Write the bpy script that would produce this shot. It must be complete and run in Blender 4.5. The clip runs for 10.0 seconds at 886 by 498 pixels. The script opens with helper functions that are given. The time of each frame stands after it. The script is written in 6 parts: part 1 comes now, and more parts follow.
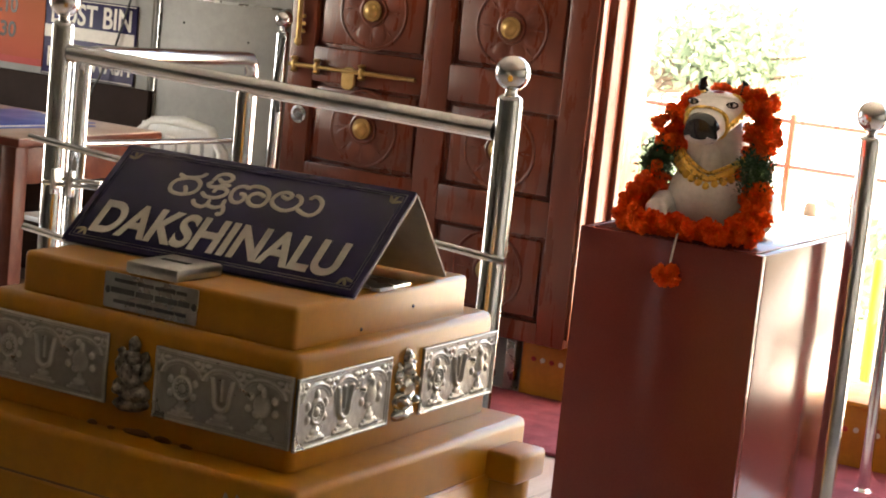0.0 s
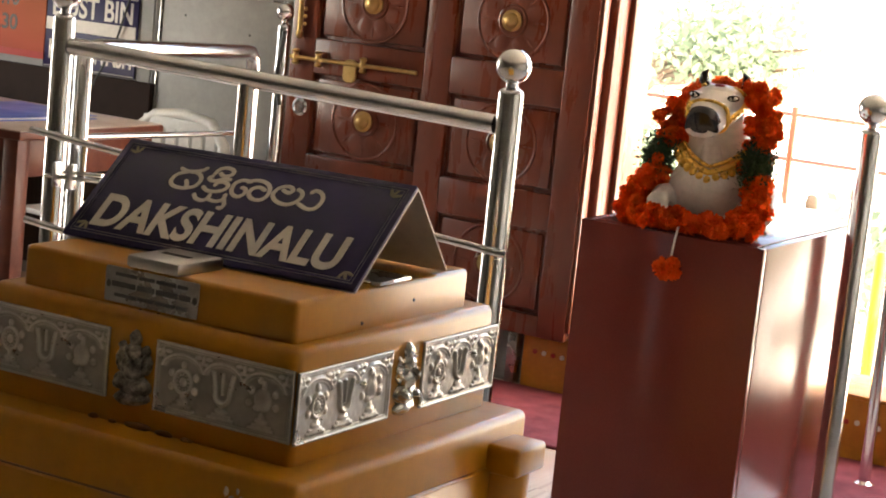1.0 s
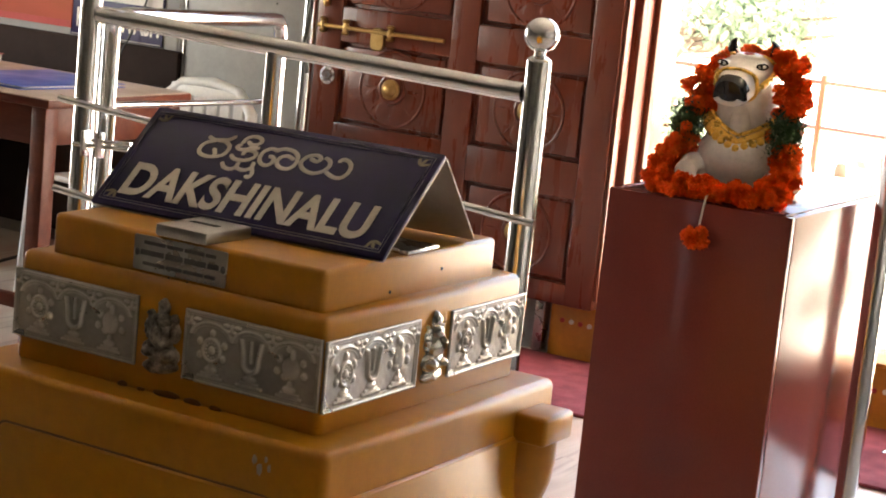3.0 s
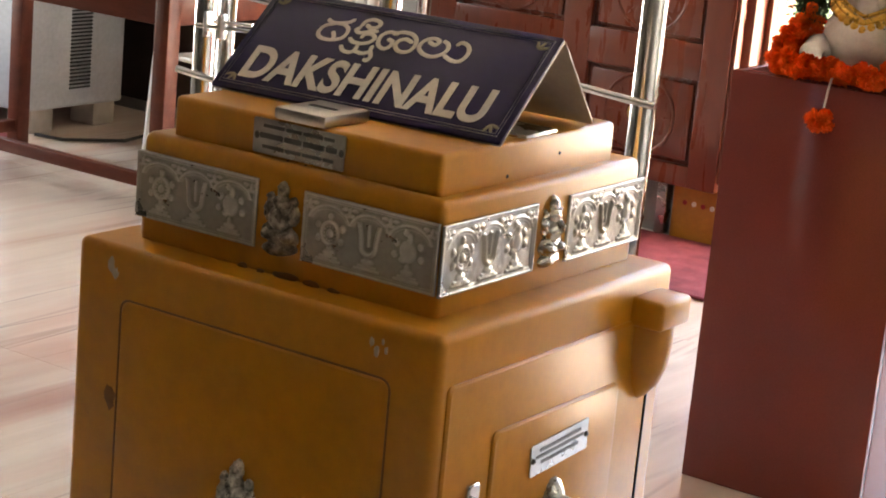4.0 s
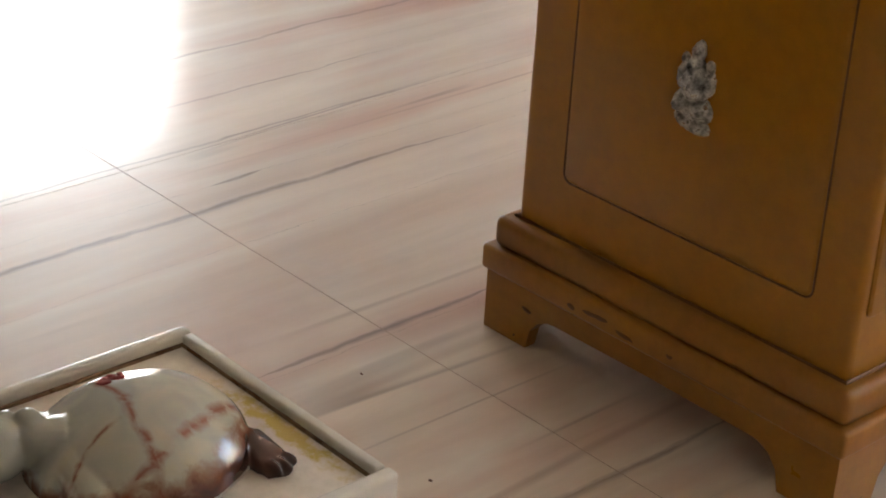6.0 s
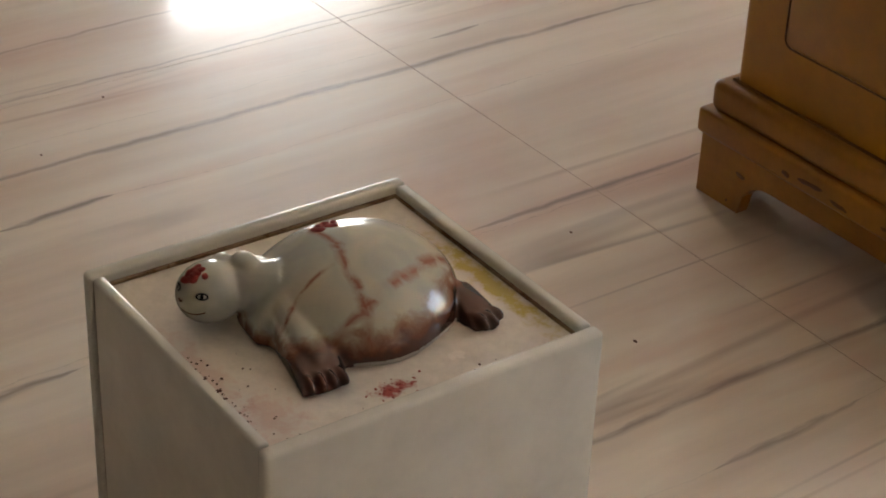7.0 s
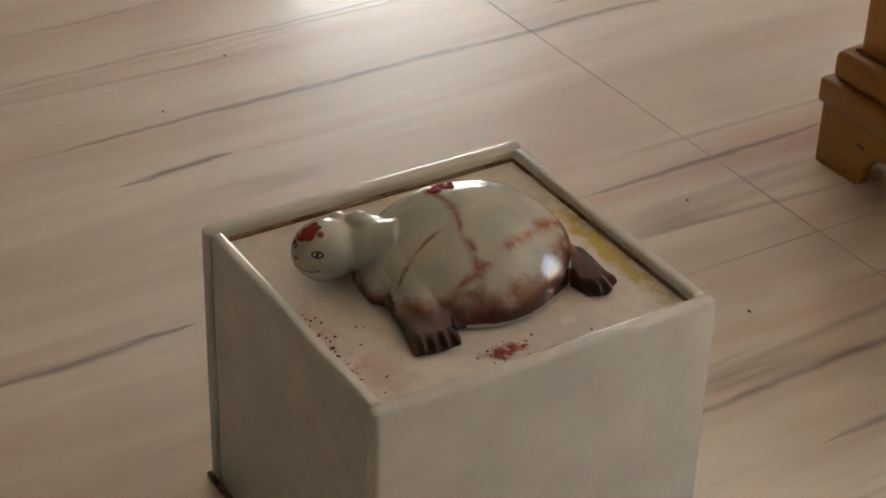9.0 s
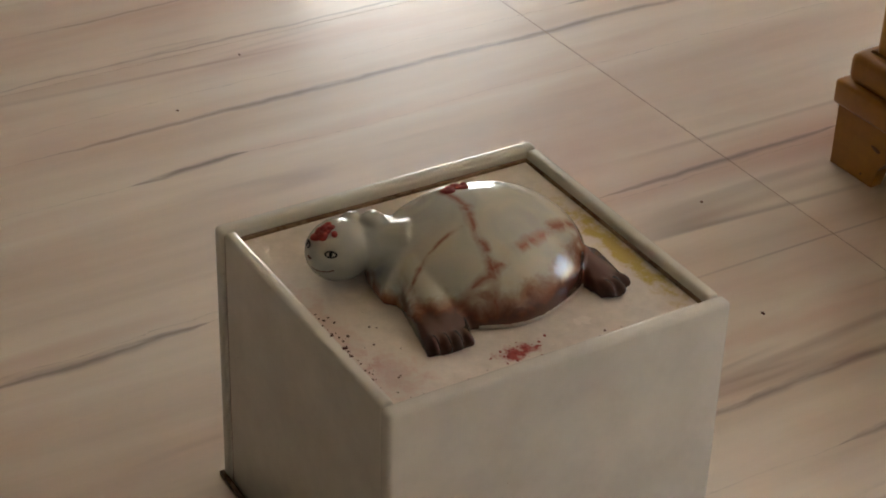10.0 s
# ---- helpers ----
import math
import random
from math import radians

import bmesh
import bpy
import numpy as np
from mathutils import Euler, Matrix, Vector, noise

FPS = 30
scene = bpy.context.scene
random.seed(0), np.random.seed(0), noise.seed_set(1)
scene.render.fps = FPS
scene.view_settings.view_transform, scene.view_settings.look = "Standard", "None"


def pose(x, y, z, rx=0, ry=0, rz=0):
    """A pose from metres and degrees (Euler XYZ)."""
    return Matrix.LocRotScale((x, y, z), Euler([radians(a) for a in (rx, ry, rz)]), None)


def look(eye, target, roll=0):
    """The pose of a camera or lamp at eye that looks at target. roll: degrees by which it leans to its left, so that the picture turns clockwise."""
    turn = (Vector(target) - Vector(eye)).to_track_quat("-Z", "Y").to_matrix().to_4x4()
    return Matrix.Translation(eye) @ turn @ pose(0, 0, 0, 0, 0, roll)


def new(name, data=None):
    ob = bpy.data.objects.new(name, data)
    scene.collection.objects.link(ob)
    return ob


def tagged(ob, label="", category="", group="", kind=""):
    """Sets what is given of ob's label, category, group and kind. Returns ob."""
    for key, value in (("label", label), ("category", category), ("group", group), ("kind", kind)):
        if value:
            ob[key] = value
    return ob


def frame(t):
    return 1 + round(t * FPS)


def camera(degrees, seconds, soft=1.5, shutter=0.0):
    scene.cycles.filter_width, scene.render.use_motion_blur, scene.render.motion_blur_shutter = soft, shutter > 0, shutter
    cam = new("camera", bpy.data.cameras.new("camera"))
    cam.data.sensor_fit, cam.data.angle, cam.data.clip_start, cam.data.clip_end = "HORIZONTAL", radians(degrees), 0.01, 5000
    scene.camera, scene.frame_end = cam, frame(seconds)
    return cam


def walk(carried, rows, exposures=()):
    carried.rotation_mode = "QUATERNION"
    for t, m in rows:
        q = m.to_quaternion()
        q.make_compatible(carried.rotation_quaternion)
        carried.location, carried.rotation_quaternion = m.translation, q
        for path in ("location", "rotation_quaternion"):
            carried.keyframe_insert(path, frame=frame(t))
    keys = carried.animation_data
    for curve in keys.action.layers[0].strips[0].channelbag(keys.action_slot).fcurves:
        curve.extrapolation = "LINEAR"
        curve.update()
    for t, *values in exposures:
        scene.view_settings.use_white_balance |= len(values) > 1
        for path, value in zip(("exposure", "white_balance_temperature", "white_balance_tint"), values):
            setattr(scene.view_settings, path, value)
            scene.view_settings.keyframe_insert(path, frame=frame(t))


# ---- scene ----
LENS = 25.70


def shot(x, y, z, yaw, pitch, roll):
    """A camera pose: heading to the left of +y, tilt up, and lean, in degrees."""
    return pose(x, y, z, 90 + pitch, 0, yaw) @ pose(0, 0, 0, 0, 0, roll)


cam = camera(LENS, 10.0, soft=1.9)
PATH = [
    (0.0, shot(1.1457, -1.7740, 1.3779, 29.244, -8.786, 5.792)),
    (0.5, shot(1.1469, -1.7752, 1.3804, 29.277, -8.837, 5.802)),
    (1.0, shot(1.1480, -1.7754, 1.3809, 29.276, -9.027, 5.803)),
    (1.5, shot(1.1491, -1.7756, 1.3778, 29.392, -8.998, 5.702)),
    (2.0, shot(1.1486, -1.7773, 1.3832, 29.538, -9.245, 5.774)),
    (3.3, shot(1.1467, -1.7748, 1.3813, 30.501, -10.931, 5.676)),
    (3.5, shot(1.1467, -1.7747, 1.3814, 31.135, -11.875, 5.620)),
    (4.0, shot(1.1538, -1.7713, 1.3883, 33.370, -13.934, 5.358)),
    (4.5, shot(1.1495, -1.7646, 1.3960, 36.088, -16.726, 5.009)),
    (5.0, shot(1.1334, -1.7580, 1.3890, 39.008, -19.980, 4.770)),
    (5.5, shot(1.1331, -1.7576, 1.3793, 42.123, -23.296, 4.320)),
    (5.8, shot(1.1328, -1.7690, 1.3664, 44.588, -25.550, 3.868)),
    (6.0, shot(1.1416, -1.7790, 1.3600, 46.379, -26.668, 3.428)),
    (6.2, shot(1.1426, -1.7782, 1.3608, 47.829, -27.870, 3.273)),
    (7.3, shot(1.1499, -1.7857, 1.3666, 54.976, -31.792, 2.213)),
    (7.5, shot(1.1510, -1.7862, 1.3668, 55.906, -32.009, 2.077)),
    (8.0, shot(1.1527, -1.7863, 1.3670, 56.989, -32.380, 1.921)),
    (8.5, shot(1.1533, -1.7861, 1.3670, 57.001, -32.371, 1.884)),
    (9.0, shot(1.1532, -1.7867, 1.3667, 57.212, -32.363, 1.840)),
    (9.5, shot(1.1510, -1.7866, 1.3670, 57.506, -32.400, 2.005)),
    (10.0, shot(1.1525, -1.7853, 1.3660, 57.713, -32.370, 1.877)),
]
walk(cam, PATH, exposures=[(0.0, 3.68, 8200, 12), (2.2, 3.68, 8200, 12), (3.5, 4.12, 8000, 12), (4.5, 4.32, 8000, 12), (5.2, 4.33, 8100, 12), (6.0, 3.92, 7800, 12), (7.3, 3.70, 8300, 12), (10.0, 3.69, 8300, 12)])

# ---- light ----
SUN_UP, SUN_TURN = 50.0, 86.0
world = bpy.data.worlds.new("sky")
scene.world = world
world.use_nodes = True
sky = world.node_tree.nodes.new("ShaderNodeTexSky")
sky.sky_type, sky.sun_disc = "NISHITA", False
sky.sun_elevation, sky.sun_rotation = radians(SUN_UP), radians(SUN_TURN)
sky.air_density, sky.dust_density = 1.0, 2.5
world.node_tree.links.new(sky.outputs[0], world.node_tree.nodes["Background"].inputs[0])
world.node_tree.nodes["Background"].inputs[1].default_value = 0.15

sun = new("sun", bpy.data.lights.new("sun", "SUN"))
sun.data.energy, sun.data.angle, sun.data.color = 5.0, radians(0.6), (1.0, 0.95, 0.86)
away = Vector((math.sin(radians(SUN_TURN)) * math.cos(radians(SUN_UP)), math.cos(radians(SUN_TURN)) * math.cos(radians(SUN_UP)), math.sin(radians(SUN_UP))))
sun.matrix_world = look(away * 30, (0, 0, 0))


def daylight(name, place, target, width, height, watts, colour):
    """Sky light that comes in through one opening of the hall."""
    ob = new(name, bpy.data.lights.new(name, "AREA"))
    ob.data.shape, ob.data.size, ob.data.size_y = "RECTANGLE", width, height
    ob.data.energy, ob.data.color = watts, colour
    ob.matrix_world = look(place, target)
    return ob


daylight("west_window_daylight", (-5.27, 2.05, 1.22), (-4.2, 2.05, 1.22), 1.1, 1.45, 3.3, (0.93, 0.97, 1.0))


# ---- materials ----
def nodes_of(name):
    m = bpy.data.materials.new(name)
    m.use_nodes = True
    nt = m.node_tree
    return m, nt, nt.nodes["Principled BSDF"]


def add(nt, kind, **values):
    n = nt.nodes.new(kind)
    for key, value in values.items():
        n.inputs[key].default_value = value
    return n


def coords(nt, scale=(1, 1, 1), space="Object", turn=(0, 0, 0)):
    tc = nt.nodes.new("ShaderNodeTexCoord")
    mp = add(nt, "ShaderNodeMapping", Scale=scale, Rotation=turn)
    nt.links.new(tc.outputs[space], mp.inputs[0])
    return mp.outputs[0]


def ramp(nt, fac, stops):
    r = nt.nodes.new("ShaderNodeValToRGB")
    while len(r.color_ramp.elements) < len(stops):
        r.color_ramp.elements.new(0.5)
    for e, (at, colour) in zip(r.color_ramp.elements, stops):
        e.position, e.color = at, (*colour, 1)
    nt.links.new(fac, r.inputs[0])
    return r.outputs[0]


def blend(nt, fac, a, b, mode="MIX"):
    m = nt.nodes.new("ShaderNodeMix")
    m.data_type, m.blend_type = "RGBA", mode
    for socket, value in ((m.inputs[0], fac), (m.inputs[6], a), (m.inputs[7], b)):
        if isinstance(value, bpy.types.NodeSocket):
            nt.links.new(value, socket)
        elif isinstance(value, tuple):
            socket.default_value = (*value, 1)
        else:
            socket.default_value = value
    return m.outputs[2]


def surface(name, colour, second, rough=0.5, metal=0.0, large=3.0, fine=60.0, bump=0.15, rough_var=0.12, coat=0.0, stretch=(1, 1, 1), spots=None, spot_scale=25.0, spot_cut=0.72):
    """A worn surface: two tones at a large and a fine scale, uneven gloss, fine relief, and spots of dirt or bare metal."""
    m, nt, b = nodes_of(name)
    v = coords(nt, stretch)
    n1 = add(nt, "ShaderNodeTexNoise", Scale=large, Detail=5.0, Roughness=0.6)
    n2 = add(nt, "ShaderNodeTexNoise", Scale=fine, Detail=4.0, Roughness=0.65)
    nt.links.new(v, n1.inputs[0]), nt.links.new(v, n2.inputs[0])
    c = blend(nt, ramp(nt, n1.outputs[0], [(0.35, (0, 0, 0)), (0.68, (1, 1, 1))]), colour, second)
    c = blend(nt, ramp(nt, n2.outputs[0], [(0.3, (0.86, 0.86, 0.86)), (0.65, (1, 1, 1))]), (0, 0, 0), c)
    if spots:
        n3 = add(nt, "ShaderNodeTexNoise", Scale=spot_scale, Detail=3.0, Roughness=0.5)
        nt.links.new(v, n3.inputs[0])
        c = blend(nt, ramp(nt, n3.outputs[0], [(spot_cut, (0, 0, 0)), (spot_cut + 0.03, (1, 1, 1))]), c, spots)
    nt.links.new(c, b.inputs["Base Color"])
    lo, hi = max(rough - rough_var, 0.02), min(rough + rough_var, 1)
    nt.links.new(ramp(nt, n1.outputs[0], [(0.3, (lo,) * 3), (0.7, (hi,) * 3)]), b.inputs["Roughness"])
    b.inputs["Metallic"].default_value, b.inputs["Coat Weight"].default_value, b.inputs["Coat Roughness"].default_value = metal, coat, 0.08
    if bump:
        bp = add(nt, "ShaderNodeBump", Strength=bump, Distance=0.002)
        nt.links.new(n2.outputs[0], bp.inputs["Height"]), nt.links.new(bp.outputs[0], b.inputs["Normal"])
    return m


M = {
    "ochre": surface("ochre_enamel", (0.51, 0.212, 0.014), (0.47, 0.190, 0.011), 0.30, large=1.3, fine=40, bump=0.05, rough_var=0.02, coat=0.0, spots=(0.20, 0.08, 0.02), spot_scale=60, spot_cut=0.80),
    "ochre_worn": surface("ochre_enamel_scuffed", (0.48, 0.20, 0.018), (0.36, 0.14, 0.012), 0.36, large=5, fine=50, bump=0.15, coat=0.2, spots=(0.07, 0.035, 0.016), spot_scale=26, spot_cut=0.745),
    "steel": surface("polished_stainless_steel", (0.74, 0.74, 0.75), (0.66, 0.66, 0.67), 0.19, 1.0, large=9, fine=120, bump=0.03, rough_var=0.06),
    "dull_steel": surface("dull_steel", (0.58, 0.57, 0.55), (0.46, 0.45, 0.43), 0.3, 1.0, large=20, fine=150, bump=0.1),
    "silver": surface("embossed_silver_sheet", (0.66, 0.64, 0.60), (0.50, 0.48, 0.44), 0.22, 1.0, large=30, fine=120, bump=0.04, rough_var=0.08),
    "old_silver": surface("tarnished_silver", (0.40, 0.36, 0.31), (0.09, 0.075, 0.06), 0.42, 1.0, large=90, fine=200, bump=0.2),
    "cast_silver": surface("rough_cast_silver", (0.80, 0.78, 0.74), (0.10, 0.09, 0.08), 0.34, 0.85, large=75, fine=260, bump=0.5),
    "brushed": surface("brushed_steel", (0.56, 0.55, 0.53), (0.52, 0.51, 0.49), 0.3, 1.0, large=5, fine=160, bump=0.06, rough_var=0.03, stretch=(1, 14, 1)),
    "brass": surface("brass", (0.60, 0.40, 0.17), (0.50, 0.32, 0.12), 0.42, 1.0, large=25, fine=120, bump=0.08),
    "gold_paint": surface("gold_paint", (0.90, 0.58, 0.14), (0.80, 0.46, 0.08), 0.3, 0.55, large=60, fine=220, bump=0.2),
    "navy": surface("navy_vinyl", (0.015, 0.009, 0.058), (0.016, 0.010, 0.060), 0.42, large=3, fine=90, bump=0.02, rough_var=0.02),
    "letter": surface("cream_lettering", (0.66, 0.61, 0.55), (0.60, 0.55, 0.49), 0.45, large=10, fine=80, bump=0.05),
    "grey_line": surface("grey_line", (0.26, 0.25, 0.30), (0.22, 0.21, 0.27), 0.45, bump=0.0),
    "sheet_back": surface("grey_sheet_back", (0.44, 0.38, 0.33), (0.38, 0.32, 0.28), 0.5, large=8, bump=0.1),
    "old_gold": surface("faded_gold_print", (0.30, 0.26, 0.17), (0.24, 0.20, 0.12), 0.5, bump=0.0),
    "etched": surface("etched_plate_text", (0.12, 0.115, 0.11), (0.17, 0.16, 0.15), 0.5, 0.2, bump=0.0),
    "granite": surface("polished_maroon_granite", (0.190, 0.042, 0.034), (0.205, 0.048, 0.039), 0.16, coat=0.0, large=4, fine=240, bump=0.02, rough_var=0.04),
    "teak": surface("varnished_teak", (0.165, 0.036, 0.016), (0.135, 0.029, 0.013), 0.32, large=5, fine=50, bump=0.12, coat=0.15, stretch=(5, 5, 0.7)),
    "teak_dark": surface("dark_teak_recess", (0.15, 0.034, 0.016), (0.10, 0.021, 0.010), 0.3, large=5, fine=50, bump=0.12, coat=0.2, stretch=(5, 5, 0.7)),
    "table_wood": surface("red_brown_table_wood", (0.13, 0.032, 0.017), (0.09, 0.021, 0.012), 0.4, large=4, fine=40, bump=0.12, stretch=(1, 5, 5)),
    "laminate": surface("worn_beige_laminate", (0.47, 0.37, 0.30), (0.40, 0.30, 0.24), 0.4, large=6, fine=70, bump=0.05),
    "white_wall": surface("white_wall_paint", (0.33, 0.32, 0.30), (0.29, 0.28, 0.26), 0.6, large=1.5, fine=30, bump=0.12, spots=(0.3, 0.28, 0.25), spot_scale=9, spot_cut=0.76),
    "ceiling": surface("ceiling_paint", (0.56, 0.54, 0.50), (0.50, 0.48, 0.44), 0.7, large=1.2, fine=25, bump=0.1),
    "plastic": surface("white_chair_plastic", (0.72, 0.70, 0.67), (0.65, 0.63, 0.59), 0.4, large=6, fine=80, bump=0.05),
    "cabinet_white": surface("pale_grey_metal_casing", (0.50, 0.53, 0.56), (0.42, 0.45, 0.48), 0.42, large=5, fine=60, bump=0.05),
    "joint": surface("brown_joint_filler", (0.42, 0.31, 0.25), (0.35, 0.25, 0.20), 0.6, bump=0.1),
    "brown_onyx": surface("brown_onyx", (0.13, 0.038, 0.02), (0.20, 0.065, 0.03), 0.2, large=30, fine=120, bump=0.05, coat=0.5),
    "dark": surface("dark_gap", (0.02, 0.02, 0.022), (0.03, 0.03, 0.03), 0.7, bump=0.1),
    "brown_board": surface("dark_brown_board", (0.034, 0.017, 0.013), (0.026, 0.013, 0.010), 0.75, large=3, fine=40, bump=0.1),
    "brick": surface("whitewashed_brick", (0.52, 0.48, 0.43), (0.40, 0.35, 0.30), 0.8, large=15, fine=60, bump=0.5),
    "folder": surface("blue_card_folder", (0.06, 0.12, 0.44), (0.05, 0.10, 0.38), 0.4, large=8, fine=90, bump=0.05),
    "paper": surface("paper", (0.74, 0.72, 0.68), (0.68, 0.66, 0.62), 0.7, bump=0.05),
    "red_card": surface("red_card", (0.50, 0.07, 0.06), (0.42, 0.055, 0.05), 0.5, bump=0.05),
    "carpet": surface("maroon_coir_carpet", (0.20, 0.025, 0.035), (0.12, 0.014, 0.022), 0.95, large=14, fine=320, bump=0.9),
    "threshold": surface("turmeric_yellow_threshold", (0.50, 0.20, 0.012), (0.40, 0.14, 0.01), 0.55, large=8, fine=60, bump=0.2, spots=(0.30, 0.05, 0.02), spot_scale=14, spot_cut=0.7),
    "white_dot": surface("rice_flour_white", (0.75, 0.70, 0.62), (0.68, 0.62, 0.54), 0.8, bump=0.1),
    "red_dot": surface("vermilion", (0.36, 0.02, 0.015), (0.28, 0.015, 0.01), 0.7, bump=0.1),
    "box_tile": surface("white_marble_slab", (0.76, 0.73, 0.67), (0.71, 0.68, 0.62), 0.24, large=2, fine=12, bump=0.02, rough_var=0.05, spots=(0.45, 0.38, 0.30), spot_scale=110, spot_cut=0.77),
    "box_top": surface("marble_tray", (0.62, 0.55, 0.48), (0.56, 0.48, 0.41), 0.2, large=9, fine=70, bump=0.03),
    "grime": surface("oily_grime", (0.17, 0.085, 0.04), (0.27, 0.17, 0.08), 0.3, large=30, fine=120, bump=0.1),
    "kumkum": surface("kumkum_powder", (0.25, 0.018, 0.012), (0.33, 0.03, 0.02), 0.75, large=60, fine=250, bump=0.5),
    "old_line": surface("worn_engraving", (0.17, 0.068, 0.014), (0.23, 0.095, 0.016), 0.5, large=9, bump=0.1),
    "dirt": surface("dark_crumbs", (0.06, 0.022, 0.016), (0.13, 0.03, 0.02), 0.9, bump=0.2),
    "white_enamel": surface("white_enamel_paint", (0.80, 0.77, 0.73), (0.68, 0.63, 0.58), 0.2, large=12, fine=90, bump=0.05, coat=0.4),
    "black_enamel": surface("black_enamel_paint", (0.012, 0.012, 0.013), (0.02, 0.02, 0.02), 0.16, bump=0.02),
    "green_leaf": surface("dark_green_herb", (0.018, 0.05, 0.016), (0.035, 0.085, 0.02), 0.55, large=30, fine=150, bump=0.2),
    "string": surface("cotton_string", (0.7, 0.68, 0.62), (0.6, 0.58, 0.52), 0.8, bump=0.1),
    "bark": surface("bark", (0.14, 0.10, 0.07), (0.09, 0.06, 0.04), 0.9, large=6, fine=60, bump=0.8),
    "paving": surface("pale_paving", (0.74, 0.70, 0.65), (0.66, 0.62, 0.57), 0.7, large=1.5, fine=30, bump=0.2),
    "outer_wall": surface("cream_parapet", (0.62, 0.56, 0.48), (0.54, 0.48, 0.40), 0.7, large=2, fine=40, bump=0.2),
    "orange_cloth": surface("orange_yellow_paint", (0.72, 0.30, 0.02), (0.66, 0.20, 0.02), 0.5, bump=0.1),
    "cable": surface("black_cable", (0.02, 0.02, 0.02), (0.03, 0.03, 0.03), 0.5, bump=0.0),
}


def marble_floor():
    """Cream and pink banded marble; the grain runs along y and each slab differs."""
    m, nt, b = nodes_of("banded_pink_marble")
    tc = nt.nodes.new("ShaderNodeNewGeometry")
    info = nt.nodes.new("ShaderNodeObjectInfo")
    shift = add(nt, "ShaderNodeVectorMath")
    shift.operation = "SCALE"
    shift.inputs[0].default_value = (0.0, 0.8, 0.0)
    nt.links.new(info.outputs["Random"], shift.inputs["Scale"])
    base = nt.nodes.new("ShaderNodeVectorMath")
    nt.links.new(tc.outputs["Position"], base.inputs[0]), nt.links.new(shift.outputs[0], base.inputs[1])

    def noise_at(scale, detail=4.0, rough=0.55, distort=0.0, lift=0.0):
        mp = add(nt, "ShaderNodeMapping", Scale=scale, Location=(lift, lift * 2, 0))
        nt.links.new(base.outputs[0], mp.inputs[0])
        n = add(nt, "ShaderNodeTexNoise", Scale=1.0, Detail=detail, Roughness=rough, Distortion=distort)
        nt.links.new(mp.outputs[0], n.inputs[0])
        return n.outputs[0]

    band = noise_at((3.6, 0.36, 1), 4, 0.55, 0.2)
    c = ramp(nt, band, [(0.30, (0.60, 0.39, 0.30)), (0.40, (0.70, 0.57, 0.47)), (0.54, (0.78, 0.69, 0.59)), (0.62, (0.71, 0.54, 0.45)), (0.70, (0.61, 0.38, 0.30))])
    cloud = noise_at((16.0, 1.6, 1), 6, 0.65, 0.4, 3.1)
    c = blend(nt, ramp(nt, cloud, [(0.32, (0.90, 0.89, 0.88)), (0.60, (1, 1, 1))]), (0, 0, 0), c)
    vein = noise_at((5.0, 0.30, 1), 3, 0.5, 0.35, 9.7)
    v = ramp(nt, vein, [(0.480, (0, 0, 0)), (0.497, (1, 1, 1)), (0.503, (1, 1, 1)), (0.516, (0, 0, 0))])
    gate = noise_at((3.0, 1.3, 1), 2, 0.5, 0.0, 5.3)
    v = blend(nt, 1.0, v, ramp(nt, gate, [(0.52, (0, 0, 0)), (0.66, (0.7, 0.7, 0.7))]), "MULTIPLY")
    c = blend(nt, v, c, (0.22, 0.17, 0.155))
    thin = ramp(nt, noise_at((2.6, 0.10, 1), 2, 0.45, 0.2, 4.4), [(0.4925, (0, 0, 0)), (0.498, (0.8, 0.8, 0.8)), (0.502, (0.8, 0.8, 0.8)), (0.5075, (0, 0, 0))])
    thin = blend(nt, 1.0, thin, ramp(nt, noise_at((1.7, 0.9, 1), 2, 0.5, 0.0, 8.1), [(0.45, (0.1, 0.1, 0.1)), (0.60, (0.8, 0.8, 0.8))]), "MULTIPLY")
    c = blend(nt, thin, c, (0.31, 0.21, 0.17))
    # single grey veins: place across the grain, where they begin and end along it, breadth and strength
    sep = nt.nodes.new("ShaderNodeSeparateXYZ")
    nt.links.new(tc.outputs["Position"], sep.inputs[0])
    wob = add(nt, "ShaderNodeTexNoise", Scale=3.2, Detail=4.0, Roughness=0.6)
    fray = add(nt, "ShaderNodeTexNoise", Scale=1.0, Detail=5.0, Roughness=0.7)
    grain = add(nt, "ShaderNodeMapping", Scale=(60, 7, 1))
    nt.links.new(tc.outputs["Position"], wob.inputs[0]), nt.links.new(tc.outputs["Position"], grain.inputs[0]), nt.links.new(grain.outputs[0], fray.inputs[0])

    def calc(kind, *values):
        n = nt.nodes.new("ShaderNodeMath")
        n.operation = kind
        for socket, value in zip(n.inputs, values):
            if isinstance(value, bpy.types.NodeSocket):
                nt.links.new(value, socket)
            else:
                socket.default_value = value
        return n.outputs[0]

    across = calc("MULTIPLY_ADD", wob.outputs[0], 0.045, sep.outputs[0])
    across = calc("MULTIPLY_ADD", fray.outputs[0], 0.012, across)
